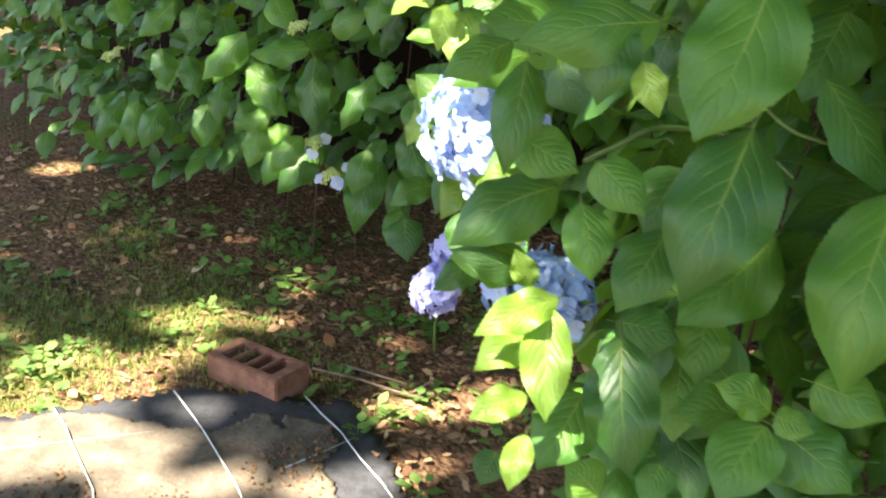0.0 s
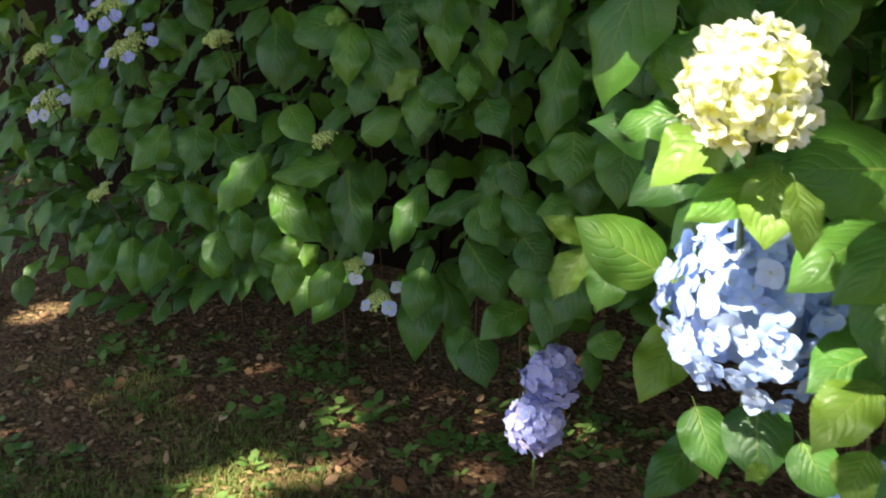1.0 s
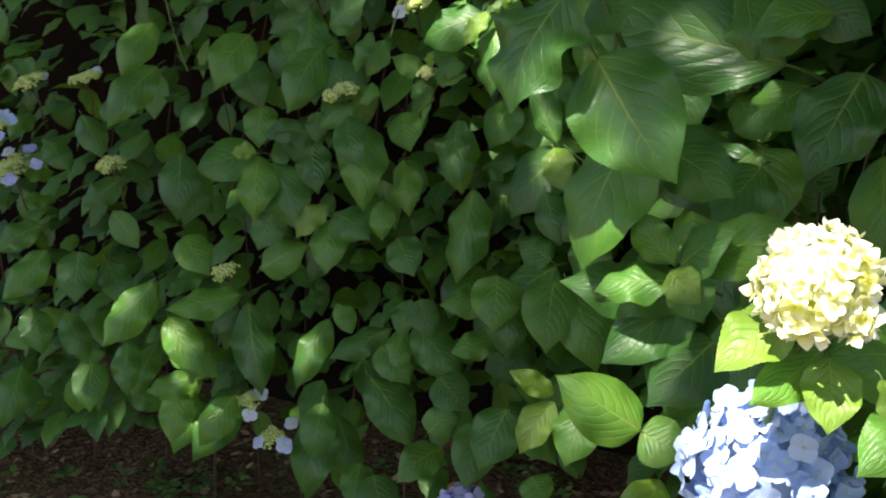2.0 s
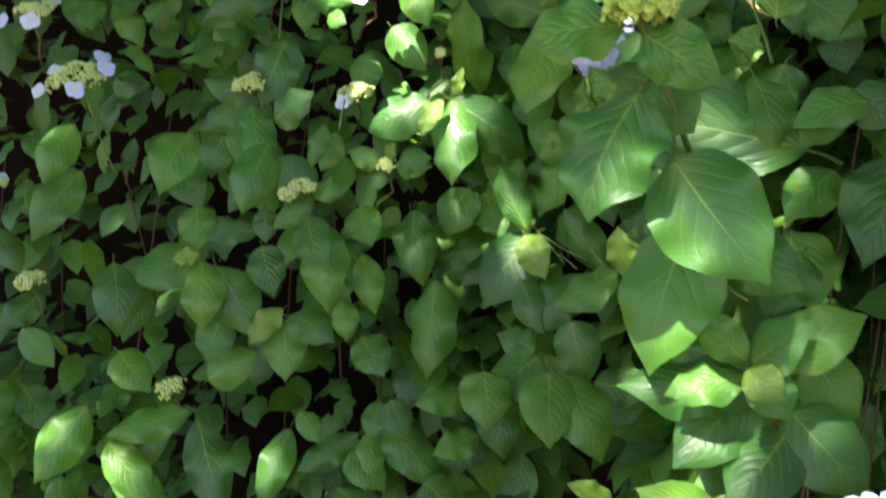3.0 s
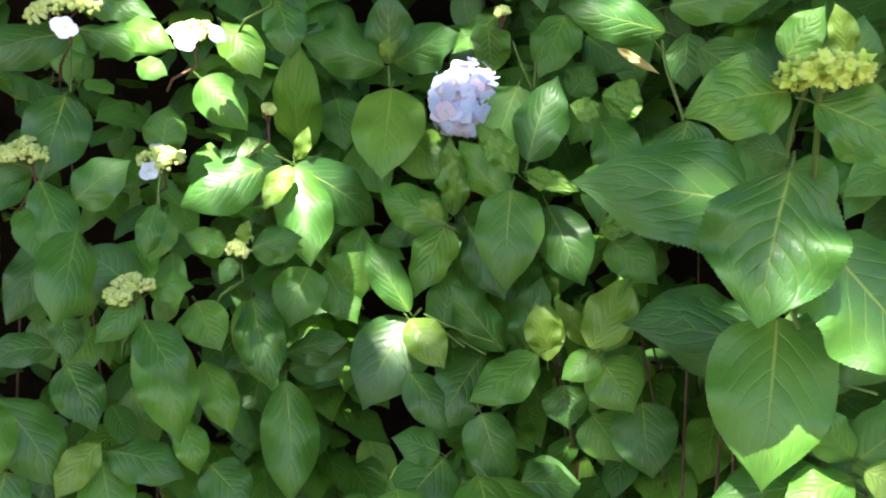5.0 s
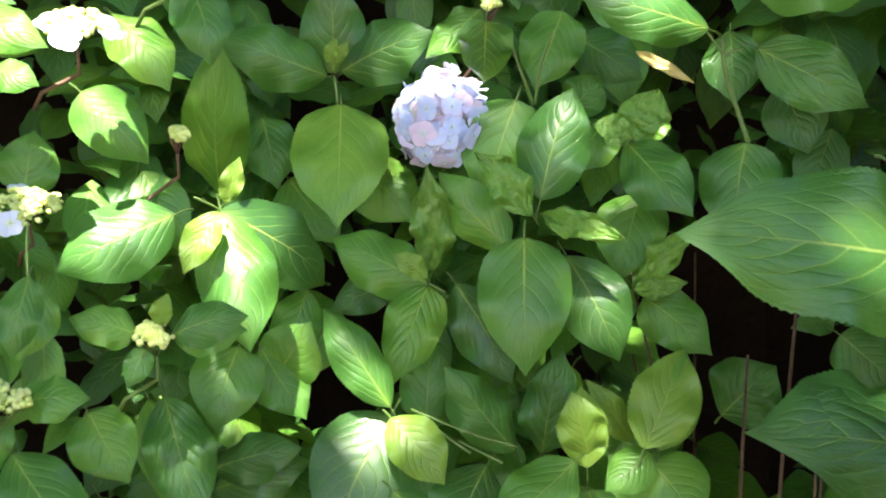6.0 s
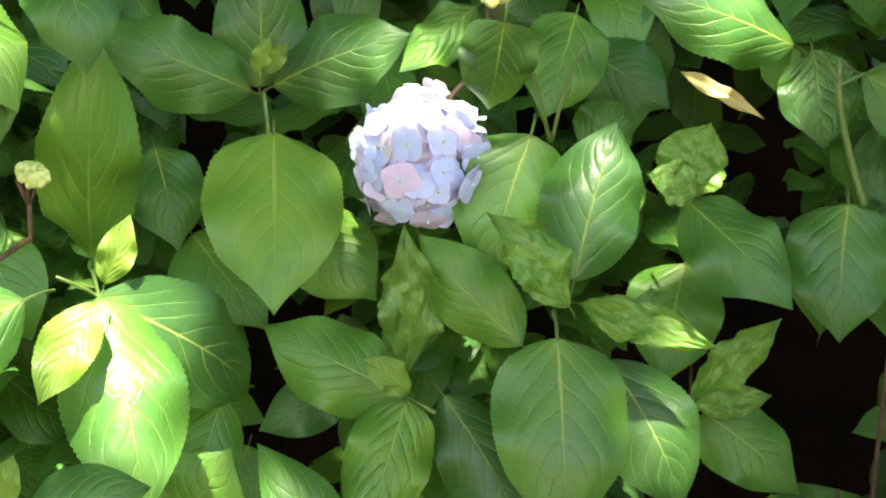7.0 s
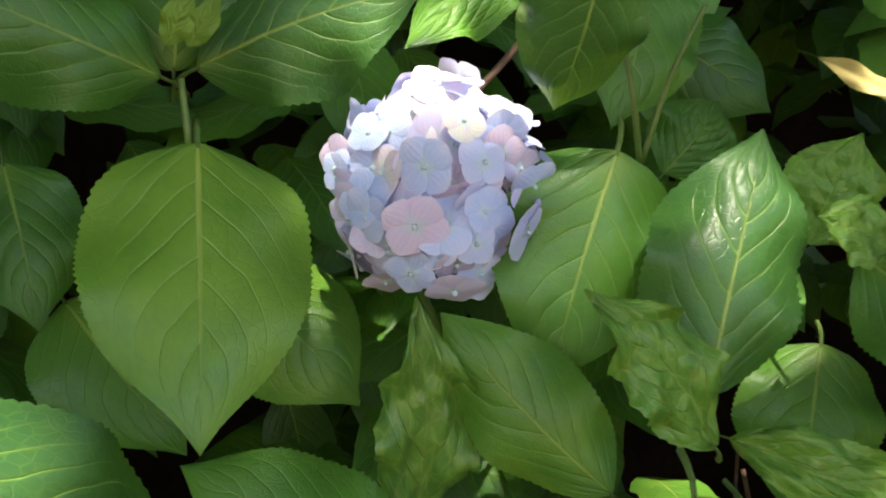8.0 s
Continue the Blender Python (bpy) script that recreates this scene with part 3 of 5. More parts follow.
leaf(hedge, -0.061, 3.045, 1.361, -0.064, 2.953, 1.177, 0.104, 20)
leaf(hedge, -0.163, 3.158, 1.377, -0.167, 3.126, 1.306, 0.058, 12)
leaf(hedge, -0.182, 3.150, 1.328, -0.292, 3.189, 1.316, 0.061, -60)
leaf(hedge, -0.177, 3.117, 1.301, -0.162, 3.050, 1.198, 0.084, 29, "quilted")
leaf(hedge, -0.301, 3.189, 1.266, -0.311, 3.124, 1.122, 0.099, 7)
leaf(hedge, -0.270, 3.186, 1.251, -0.205, 3.117, 1.099, 0.110, 50)
leaf(hedge, -0.309, 3.156, 1.280, -0.366, 3.176, 1.275, 0.044, -59, "young")
leaf(hedge, -0.300, 3.296, 1.380, -0.307, 3.250, 1.279, 0.087, 7)
leaf(hedge, -0.132, 3.113, 1.127, -0.143, 3.059, 1.007, 0.095, 10)
leaf(hedge, -0.126, 3.098, 1.146, -0.046, 2.983, 1.107, 0.084, 47)
leaf(hedge, -0.136, 3.105, 1.161, -0.215, 3.114, 1.083, 0.062, -55, "young")
leaf(hedge, -0.269, 3.176, 1.129, -0.305, 3.157, 1.043, 0.094, -36)
leaf(hedge, 0.197, 3.042, 1.217, 0.150, 2.972, 1.009, 0.108, -1)
leaf(hedge, 0.165, 3.127, 1.363, 0.168, 3.043, 1.204, 0.090, 28)
leaf(hedge, 0.217, 3.089, 1.265, 0.117, 3.125, 1.245, 0.061, -57)
leaf(hedge, 0.031, 3.042, 1.282, 0.041, 2.971, 1.163, 0.068, 31)
leaf(hedge, -0.016, 3.033, 1.187, -0.017, 2.990, 1.103, 0.060, 21)
leaf(hedge, 0.239, 3.096, 1.221, 0.324, 2.987, 1.256, 0.080, 61)
leaf(hedge, 0.059, 2.983, 1.483, -0.003, 3.009, 1.513, 0.051, -68)
leaf(hedge, 0.092, 2.959, 1.479, 0.147, 2.887, 1.480, 0.056, 62)
leaf(hedge, -0.017, 3.050, 1.548, -0.057, 3.039, 1.467, 0.058, -42)
leaf(shrub_back, 0.426, 2.754, 1.259, 0.323, 2.765, 1.144, 0.099, -44)
leaf(shrub_back, 0.313, 2.822, 1.245, 0.335, 2.747, 1.145, 0.077, 44)
leaf(shrub_back, 0.319, 2.752, 1.111, 0.256, 2.805, 1.143, 0.068, -56)
leaf(shrub_back, 0.376, 2.704, 1.177, 0.396, 2.672, 1.046, 0.091, 65)
leaf(shrub_back, 0.331, 2.754, 1.098, 0.226, 2.773, 1.004, 0.108, -45)
leaf(shrub_back, 0.443, 2.679, 1.029, 0.506, 2.594, 1.046, 0.123, 54)
leaf(shrub_back, 0.561, 2.680, 1.196, 0.545, 2.654, 1.122, 0.082, 12)
leaf(shrub_back, 0.636, 2.662, 1.253, 0.656, 2.590, 1.155, 0.098, 51)
leaf(shrub_back, 0.609, 2.537, 1.179, 0.581, 2.495, 1.056, 0.115, 14)
leaf(shrub_back, 0.609, 2.652, 1.134, 0.623, 2.595, 1.054, 0.102, 48)
leaf(shrub_near, 0.540, 2.423, 1.844, 0.634, 2.291, 1.852, 0.072, 78)
leaf(shrub_back, 0.715, 2.781, 1.729, 0.741, 2.742, 1.784, 0.072, 83, "quilted")
leaf(hedge, 0.237, 2.932, 1.006, 0.261, 2.883, 0.962, 0.062, 44)
leaf(hedge, 0.021, 3.021, 1.103, 0.054, 2.949, 1.030, 0.088, 41)
leaf(hedge, 0.167, 3.145, 1.883, 0.194, 3.068, 1.777, 0.081, 47)
leaf(hedge, 0.250, 3.085, 1.924, 0.241, 3.037, 1.809, 0.080, 21)
leaf(hedge, 0.336, 3.092, 1.406, 0.354, 3.022, 1.304, 0.090, 42)
leaf(hedge, 0.028, 3.046, 1.387, 0.042, 2.992, 1.306, 0.080, 36)
leaf(hedge, -0.327, 3.164, 0.911, -0.288, 3.047, 0.715, 0.101, 18)
leaf(hedge, -0.345, 3.168, 0.930, -0.525, 3.159, 0.897, 0.081, -54)
leaf(hedge, -0.130, 3.093, 0.889, -0.209, 3.032, 0.736, 0.077, -34)
leaf(hedge, -0.489, 3.209, 1.268, -0.487, 3.131, 1.119, 0.099, 2)
leaf(hedge, -0.307, 3.197, 1.271, -0.456, 3.185, 1.226, 0.113, -60)
leaf(hedge, 0.055, 2.995, 0.963, 0.028, 2.960, 0.884, 0.059, -19)
leaf(hedge, 0.232, 2.916, 0.980, 0.111, 2.917, 0.973, 0.073, -53)
leaf(hedge, 0.064, 3.012, 0.894, 0.164, 2.909, 0.788, 0.098, 44)
leaf(hedge, 0.231, 2.849, 0.915, 0.129, 2.843, 0.885, 0.069, -48)
leaf(hedge, 0.040, 3.013, 0.893, 0.009, 2.960, 0.775, 0.064, -13)
leaf(hedge, 0.011, 3.025, 0.885, -0.134, 3.008, 0.822, 0.072, -49)
leaf(hedge, -0.113, 3.060, 0.937, -0.080, 3.014, 0.876, 0.053, 36)
leaf(hedge, -0.031, 3.069, 0.751, 0.061, 2.957, 0.618, 0.111, 38)
leaf(hedge, -0.147, 3.133, 0.662, -0.172, 3.073, 0.538, 0.091, -10)
leaf(hedge, -0.521, 3.206, 0.865, -0.429, 3.104, 0.746, 0.090, 33)
leaf(hedge, -0.630, 3.239, 0.788, -0.621, 3.174, 0.671, 0.072, 4)
leaf(hedge, -0.565, 3.239, 0.942, -0.681, 3.184, 0.795, 0.098, -50)
leaf(hedge, -0.459, 3.194, 0.712, -0.580, 3.184, 0.679, 0.069, -51)
leaf(hedge, -0.509, 3.226, 0.678, -0.518, 3.160, 0.550, 0.086, -5)
leaf(hedge, -0.365, 3.201, 0.658, -0.451, 3.157, 0.543, 0.088, -43)
leaf(hedge, 0.150, 2.966, 0.724, 0.115, 2.920, 0.619, 0.065, -15)
leaf(shrub_back, 0.215, 2.618, 0.840, 0.153, 2.575, 0.732, 0.103, -26)
leaf(shrub_back, 0.218, 2.756, 1.053, 0.227, 2.680, 0.917, 0.089, 22)
leaf(shrub_back, 0.328, 2.639, 1.090, 0.369, 2.544, 0.941, 0.108, 35)
leaf(shrub_back, 0.391, 2.627, 1.071, 0.475, 2.566, 1.052, 0.076, 55)
leaf(shrub_near, 0.409, 2.074, 1.147, 0.317, 2.040, 1.041, 0.086, -29)
leaf(shrub_near, 0.263, 1.986, 1.052, 0.154, 2.018, 1.118, 0.088, -62)
leaf(shrub_near, 0.184, 2.140, 1.045, 0.118, 2.146, 1.081, 0.035, -63, "young")
leaf(shrub_near, 0.185, 2.140, 1.034, 0.132, 2.116, 0.965, 0.054, -31, "young")
leaf(shrub_near, 0.265, 1.988, 1.048, 0.318, 1.949, 1.035, 0.070, 53)
leaf(shrub_near, 0.222, 2.109, 1.038, 0.189, 2.077, 0.962, 0.072, -15)
leaf(shrub_near, 0.541, 2.029, 1.520, 0.453, 1.985, 1.386, 0.116, -23, "quilted")
leaf(shrub_near, 0.510, 2.092, 1.610, 0.416, 2.074, 1.534, 0.061, -44)
leaf(shrub_near, 0.492, 2.072, 1.606, 0.544, 2.025, 1.569, 0.066, 73)
leaf(shrub_near, 0.602, 2.063, 1.410, 0.580, 1.999, 1.272, 0.090, 21)
leaf(shrub_near, 0.519, 2.130, 1.499, 0.428, 2.115, 1.434, 0.076, -44)
leaf(shrub_near, 0.476, 2.170, 1.406, 0.487, 2.112, 1.302, 0.101, 41)
leaf(shrub_near, 0.262, 1.610, 1.321, 0.185, 1.597, 1.267, 0.058, -33, "young")
leaf(shrub_near, 0.464, 2.251, 1.636, 0.464, 2.192, 1.520, 0.085, 32)
leaf(hedge, -0.521, 3.199, 0.803, -0.396, 3.136, 0.730, 0.081, 43)
leaf(hedge, -0.576, 3.385, 0.907, -0.687, 3.299, 0.762, 0.087, -46)
leaf(hedge, -0.864, 3.428, 0.981, -0.960, 3.358, 0.867, 0.088, -51)
leaf(hedge, -0.779, 3.419, 0.980, -0.780, 3.354, 0.858, 0.098, -10)
leaf(hedge, -0.821, 3.417, 0.816, -0.752, 3.347, 0.697, 0.077, 26)
leaf(hedge, -0.919, 3.440, 0.822, -0.874, 3.378, 0.714, 0.086, 19)
leaf(hedge, -0.791, 3.556, 0.634, -0.786, 3.487, 0.508, 0.097, -5)
leaf(hedge, -1.123, 3.713, 0.568, -1.121, 3.627, 0.410, 0.096, -11)
leaf(hedge, -1.222, 3.820, 0.550, -1.296, 3.726, 0.386, 0.092, -42)
leaf(hedge, -1.011, 3.663, 0.587, -1.052, 3.576, 0.428, 0.096, -30)
leaf(hedge, -0.603, 3.514, 0.697, -0.663, 3.442, 0.570, 0.077, -36)
leaf(hedge, -0.476, 3.481, 0.607, -0.592, 3.438, 0.565, 0.070, -49)
leaf(hedge, -0.495, 3.496, 0.553, -0.552, 3.417, 0.412, 0.091, -31)
leaf(hedge, -0.380, 3.487, 0.560, -0.497, 3.392, 0.400, 0.116, -39)
leaf(hedge, -0.132, 3.292, 0.589, -0.182, 3.176, 0.379, 0.119, -16)
leaf(hedge, -0.105, 3.357, 0.545, -0.053, 3.259, 0.375, 0.083, 24)
leaf(hedge, -0.436, 3.223, 1.228, -0.477, 3.155, 1.101, 0.078, -31)
leaf(hedge, -0.547, 3.270, 1.467, -0.651, 3.190, 1.327, 0.092, -52)
leaf(hedge, -0.559, 3.309, 1.570, -0.626, 3.239, 1.441, 0.084, -46)
leaf(hedge, -0.747, 3.362, 1.340, -0.689, 3.305, 1.241, 0.072, 31)
leaf(hedge, -0.658, 3.376, 1.179, -0.747, 3.330, 1.114, 0.073, -56)
leaf(hedge, -0.854, 3.450, 1.265, -0.788, 3.404, 1.194, 0.070, 38)
leaf(hedge, -1.040, 3.483, 1.109, -1.132, 3.417, 1.002, 0.089, -55)
leaf(hedge, -0.874, 3.428, 1.046, -0.977, 3.380, 0.984, 0.075, -57)
leaf(hedge, -1.035, 3.516, 1.528, -1.028, 3.463, 1.426, 0.062, -7, "ochre")
leaf(hedge, -0.318, 3.127, 1.549, -0.389, 3.061, 1.427, 0.098, -44)
leaf(hedge, -0.153, 3.088, 1.528, -0.227, 3.012, 1.385, 0.096, -39)
leaf(hedge, -0.193, 3.139, 1.564, -0.214, 3.093, 1.475, 0.082, -22)
leaf(hedge, -1.155, 3.549, 1.187, -1.170, 3.494, 1.084, 0.085, -28)
leaf(hedge, -0.725, 3.472, 0.946, -0.650, 3.405, 0.837, 0.084, 32)
leaf(hedge, -1.112, 3.525, 0.954, -1.051, 3.474, 0.871, 0.085, 28)
leaf(hedge, -0.491, 3.279, 1.052, -0.425, 3.224, 0.964, 0.091, 36)
leaf(hedge, -0.297, 3.212, 0.985, -0.184, 3.187, 1.051, 0.095, 65)
leaf(hedge, 0.072, 2.966, 0.972, 0.098, 2.921, 0.893, 0.069, 31)
leaf(hedge, -0.013, 2.997, 0.853, 0.054, 2.945, 0.776, 0.083, 43)
leaf(hedge, 0.398, 2.162, 1.121, 0.322, 2.115, 1.042, 0.083, -29)
leaf(shrub_back, 0.202, 2.731, 1.084, 0.190, 2.676, 0.981, 0.102, -1)
leaf(shrub_back, 0.298, 2.632, 1.099, 0.273, 2.564, 0.972, 0.108, -5)
leaf(shrub_near, 0.296, 1.990, 0.980, 0.232, 1.926, 0.901, 0.071, -25, "young")
leaf(shrub_near, 0.312, 1.939, 0.853, 0.237, 1.881, 0.791, 0.059, -28)
leaf(shrub_near, 0.322, 1.722, 1.005, 0.318, 1.674, 0.937, 0.069, 10)
leaf(shrub_near, 0.315, 1.650, 0.975, 0.293, 1.638, 0.965, 0.018, -31, "young")
leaf(shrub_near, 0.363, 1.557, 1.244, 0.279, 1.512, 1.206, 0.059, -36)
leaf(shrub_near, 0.283, 1.585, 1.282, 0.269, 1.547, 1.227, 0.050, -2, "young")
leaf(shrub_near, 0.297, 1.620, 1.279, 0.212, 1.576, 1.244, 0.044, -43)
leaf(shrub_near, 0.413, 1.647, 1.266, 0.297, 1.611, 1.275, 0.101, -57)
leaf(shrub_near, 0.364, 1.541, 1.203, 0.351, 1.499, 1.143, 0.053, 5)
leaf(shrub_near, 0.399, 1.613, 1.113, 0.322, 1.577, 1.090, 0.066, -36)
leaf(shrub_near, 0.379, 1.575, 1.098, 0.317, 1.534, 1.056, 0.053, -26, "young")
leaf(shrub_near, 0.354, 1.674, 0.989, 0.382, 1.639, 0.941, 0.050, 41)
leaf(shrub_near, 0.382, 1.581, 1.030, 0.357, 1.551, 0.993, 0.044, -12, "young")
leaf(shrub_near, 0.278, 1.808, 0.956, 0.297, 1.763, 0.890, 0.056, 28)
leaf(hedge, 0.186, 2.697, 0.779, 0.136, 2.617, 0.671, 0.096, -19)
leaf(hedge, 0.109, 2.767, 0.696, 0.008, 2.708, 0.647, 0.081, -39)
leaf(hedge, -0.016, 3.120, 0.474, 0.013, 3.047, 0.366, 0.106, 18)
leaf(hedge, -0.046, 3.219, 0.464, -0.069, 3.148, 0.365, 0.084, -13)
leaf(hedge, 0.102, 2.810, 0.841, 0.161, 2.766, 0.779, 0.088, 43)
leaf(hedge, 0.083, 2.816, 0.710, 0.132, 2.818, 0.774, 0.069, 60)
leaf(hedge, 0.235, 2.472, 0.763, 0.259, 2.442, 0.720, 0.065, 35)
leaf(shrub_back, 0.726, 2.671, 1.811, 0.738, 2.585, 1.757, 0.017, 77, "ochre")
leaf(shrub_back, 0.451, 3.035, 1.820, 0.453, 3.014, 1.854, 0.021, 116, "young")
leaf(shrub_back, 0.457, 3.023, 1.819, 0.462, 2.999, 1.849, 0.018, 106, "young")
leaf(shrub_back, 0.409, 3.064, 1.484, 0.352, 3.074, 1.382, 0.075, -52)
leaf(shrub_back, 0.478, 2.950, 1.486, 0.403, 3.010, 1.456, 0.060, -71)
leaf(shrub_back, 0.437, 3.057, 1.425, 0.399, 3.060, 1.352, 0.067, -45)
leaf(shrub_back, 0.487, 2.990, 1.532, 0.455, 3.000, 1.482, 0.060, -55)
leaf(shrub_near, 0.602, 1.409, 1.221, 0.549, 1.305, 1.068, 0.109, -12)
leaf(shrub_near, 0.595, 1.428, 1.378, 0.535, 1.323, 1.222, 0.115, -17)
leaf(shrub_near, 0.493, 1.394, 1.316, 0.361, 1.329, 1.292, 0.074, -58)
leaf(shrub_near, 0.447, 1.384, 1.322, 0.442, 1.326, 1.242, 0.060, 0)
leaf(shrub_near, 0.366, 1.434, 1.256, 0.361, 1.358, 1.153, 0.055, -3)
leaf(shrub_near, 0.347, 1.464, 1.270, 0.281, 1.417, 1.232, 0.048, -51)
leaf(shrub_near, 0.269, 1.482, 1.298, 0.270, 1.449, 1.252, 0.028, -4, "young")
leaf(shrub_near, 0.367, 1.440, 1.176, 0.437, 1.415, 1.150, 0.060, 55)
leaf(shrub_near, 0.418, 1.449, 1.122, 0.312, 1.375, 1.064, 0.076, -44)
leaf(shrub_near, 0.453, 1.386, 1.171, 0.507, 1.355, 1.131, 0.053, 51)
leaf(shrub_near, 0.444, 1.395, 1.124, 0.464, 1.347, 1.056, 0.054, 22)
leaf(shrub_near, 0.401, 1.448, 1.026, 0.310, 1.413, 1.036, 0.057, -54)
leaf(shrub_near, 0.544, 1.461, 1.085, 0.498, 1.394, 1.007, 0.071, -21)
leaf(shrub_near, 0.435, 1.389, 1.015, 0.352, 1.337, 0.981, 0.045, -42, "young")
leaf(shrub_near, 0.423, 1.405, 0.976, 0.356, 1.352, 0.932, 0.053, -37, "young")
leaf(shrub_near, 0.428, 1.378, 1.007, 0.439, 1.306, 0.909, 0.055, 10, "young")
leaf(shrub_near, 0.416, 1.363, 0.906, 0.358, 1.328, 0.885, 0.039, -39, "young")
leaf(shrub_near, 0.422, 1.330, 0.876, 0.411, 1.291, 0.828, 0.034, -9, "young")
leaf(shrub_near, 0.402, 1.410, 1.026, 0.313, 1.383, 1.056, 0.038, -53)
leaf(shrub_near, 0.404, 1.391, 1.022, 0.382, 1.390, 1.063, 0.030, -80, "young")
leaf(shrub_near, 0.512, 1.423, 0.965, 0.540, 1.343, 0.835, 0.084, 22)
leaf(shrub_near, 0.481, 1.439, 0.878, 0.439, 1.375, 0.806, 0.080, -20)
leaf(shrub_near, 0.785, 1.483, 1.162, 0.736, 1.356, 0.971, 0.122, 0)
leaf(shrub_near, 0.702, 1.646, 1.038, 0.587, 1.546, 0.940, 0.110, -29)
leaf(shrub_near, 0.690, 1.423, 0.902, 0.621, 1.407, 0.934, 0.051, -57)
leaf(shrub_near, 0.697, 1.433, 0.893, 0.741, 1.420, 0.885, 0.037, 50)
leaf(shrub_near, 0.689, 1.426, 0.881, 0.640, 1.363, 0.811, 0.082, -15)
leaf(shrub_near, 0.711, 1.460, 0.862, 0.800, 1.418, 0.817, 0.088, 50)
leaf(shrub_near, 0.748, 1.492, 0.913, 0.831, 1.464, 0.893, 0.071, 52)
leaf(shrub_near, 0.687, 1.510, 0.844, 0.591, 1.475, 0.854, 0.065, -46)
leaf(shrub_near, 0.496, 1.591, 1.246, 0.521, 1.553, 1.191, 0.041, 35, "young")
leaf(shrub_near, 0.534, 1.665, 1.198, 0.639, 1.645, 1.200, 0.061, 63)
leaf(shrub_near, 0.514, 1.559, 0.924, 0.595, 1.540, 0.918, 0.067, 52)
leaf(shrub_near, 0.582, 1.412, 0.819, 0.567, 1.376, 0.776, 0.040, -8)
leaf(shrub_near, 0.630, 1.605, 0.930, 0.625, 1.551, 0.858, 0.073, 5)
leaf(shrub_near, 0.559, 1.547, 1.135, 0.523, 1.489, 1.064, 0.073, -20)
leaf(shrub_near, 0.782, 1.880, 1.307, 0.728, 1.787, 1.190, 0.118, -13)
leaf(shrub_near, 0.518, 1.414, 0.759, 0.472, 1.408, 0.801, 0.061, -59)
leaf(shrub_near, 0.388, 1.557, 0.708, 0.372, 1.525, 0.671, 0.046, -17)

# ---- bare stems that show between the leaves ----
stem(shrub_near, ((0.117, 1.970, 1.681), (0.178, 2.018, 1.645), (0.193, 2.033, 1.604), (0.214, 2.050, 1.544), (0.183, 2.029, 1.489), (0.173, 2.007, 1.440)), .0045)
stem(shrub_back, ((0.622, 2.493, 1.803), (0.627, 2.494, 1.766), (0.646, 2.487, 1.714), (0.655, 2.476, 1.669)), .0055)
stem(shrub_back, ((0.609, 2.508, 1.811), (0.622, 2.494, 1.784)), .003)
stem(shrub_back, ((0.641, 2.475, 1.790), (0.624, 2.493, 1.781)), .003)
stem(shrub_back, ((0.548, 2.770, 1.826), (0.564, 2.765, 1.785), (0.597, 2.769, 1.739)), .004)
stem(shrub_back, ((0.583, 2.723, 1.835), (0.585, 2.746, 1.791), (0.599, 2.768, 1.739)), .0035)
stem(shrub_back, ((0.474, 3.044, 1.801), (0.472, 3.038, 1.758)), .0045)
stem(shrub_back, ((0.432, 2.840, 1.498), (0.440, 2.821, 1.486)), .003)
stem(shrub_back, ((0.362, 2.800, 1.327), (0.371, 2.777, 1.309), (0.377, 2.742, 1.290)), .0035)
stem(shrub_back, ((0.373, 3.093, 1.525), (0.403, 3.073, 1.507), (0.456, 3.063, 1.485)), .003)
stem(shrub_near, ((0.443, 1.504, 1.140), (0.473, 1.472, 1.169), (0.509, 1.502, 1.186), (0.550, 1.545, 1.183), (0.607, 1.575, 1.176)), .0055)
stem(shrub_near, ((0.627, 1.660, 1.231), (0.652, 1.630, 1.204), (0.683, 1.612, 1.184), (0.726, 1.599, 1.176)), .0045)
stem(shrub_near, ((0.645, 1.690, 1.249), (0.645, 1.628, 1.204), (0.635, 1.599, 1.184)), .004)
stem(shrub_near, ((0.489, 1.473, 0.947), (0.467, 1.467, 0.916)), .004)
stem(shrub_near, ((0.653, 1.578, 1.160), (0.688, 1.564, 1.138)), .004)
stem(shrub_back, ((0.348, 2.814, 1.345), (0.378, 2.730, 1.314), (0.394, 2.679, 1.303)), .003)
stem(shrub_near, ((0.293, 2.109, 1.368), (0.273, 1.970, 1.357)), .003)
stem(hedge, ((-0.532, 3.292, 1.645), (-0.507, 3.284, 1.545), (-0.476, 3.274, 1.457)), .0032)
stem(hedge, ((-0.099, 3.184, 1.875), (-0.110, 3.173, 1.812), (-0.118, 3.161, 1.754)), .0035)
stem(shrub_back, ((0.377, 2.760, 1.303), (0.385, 2.698, 1.282)), .003)
stem(hedge, ((0.019, 3.132, 1.618), (0.008, 3.121, 1.582), (0.000, 3.107, 1.553)), .003)


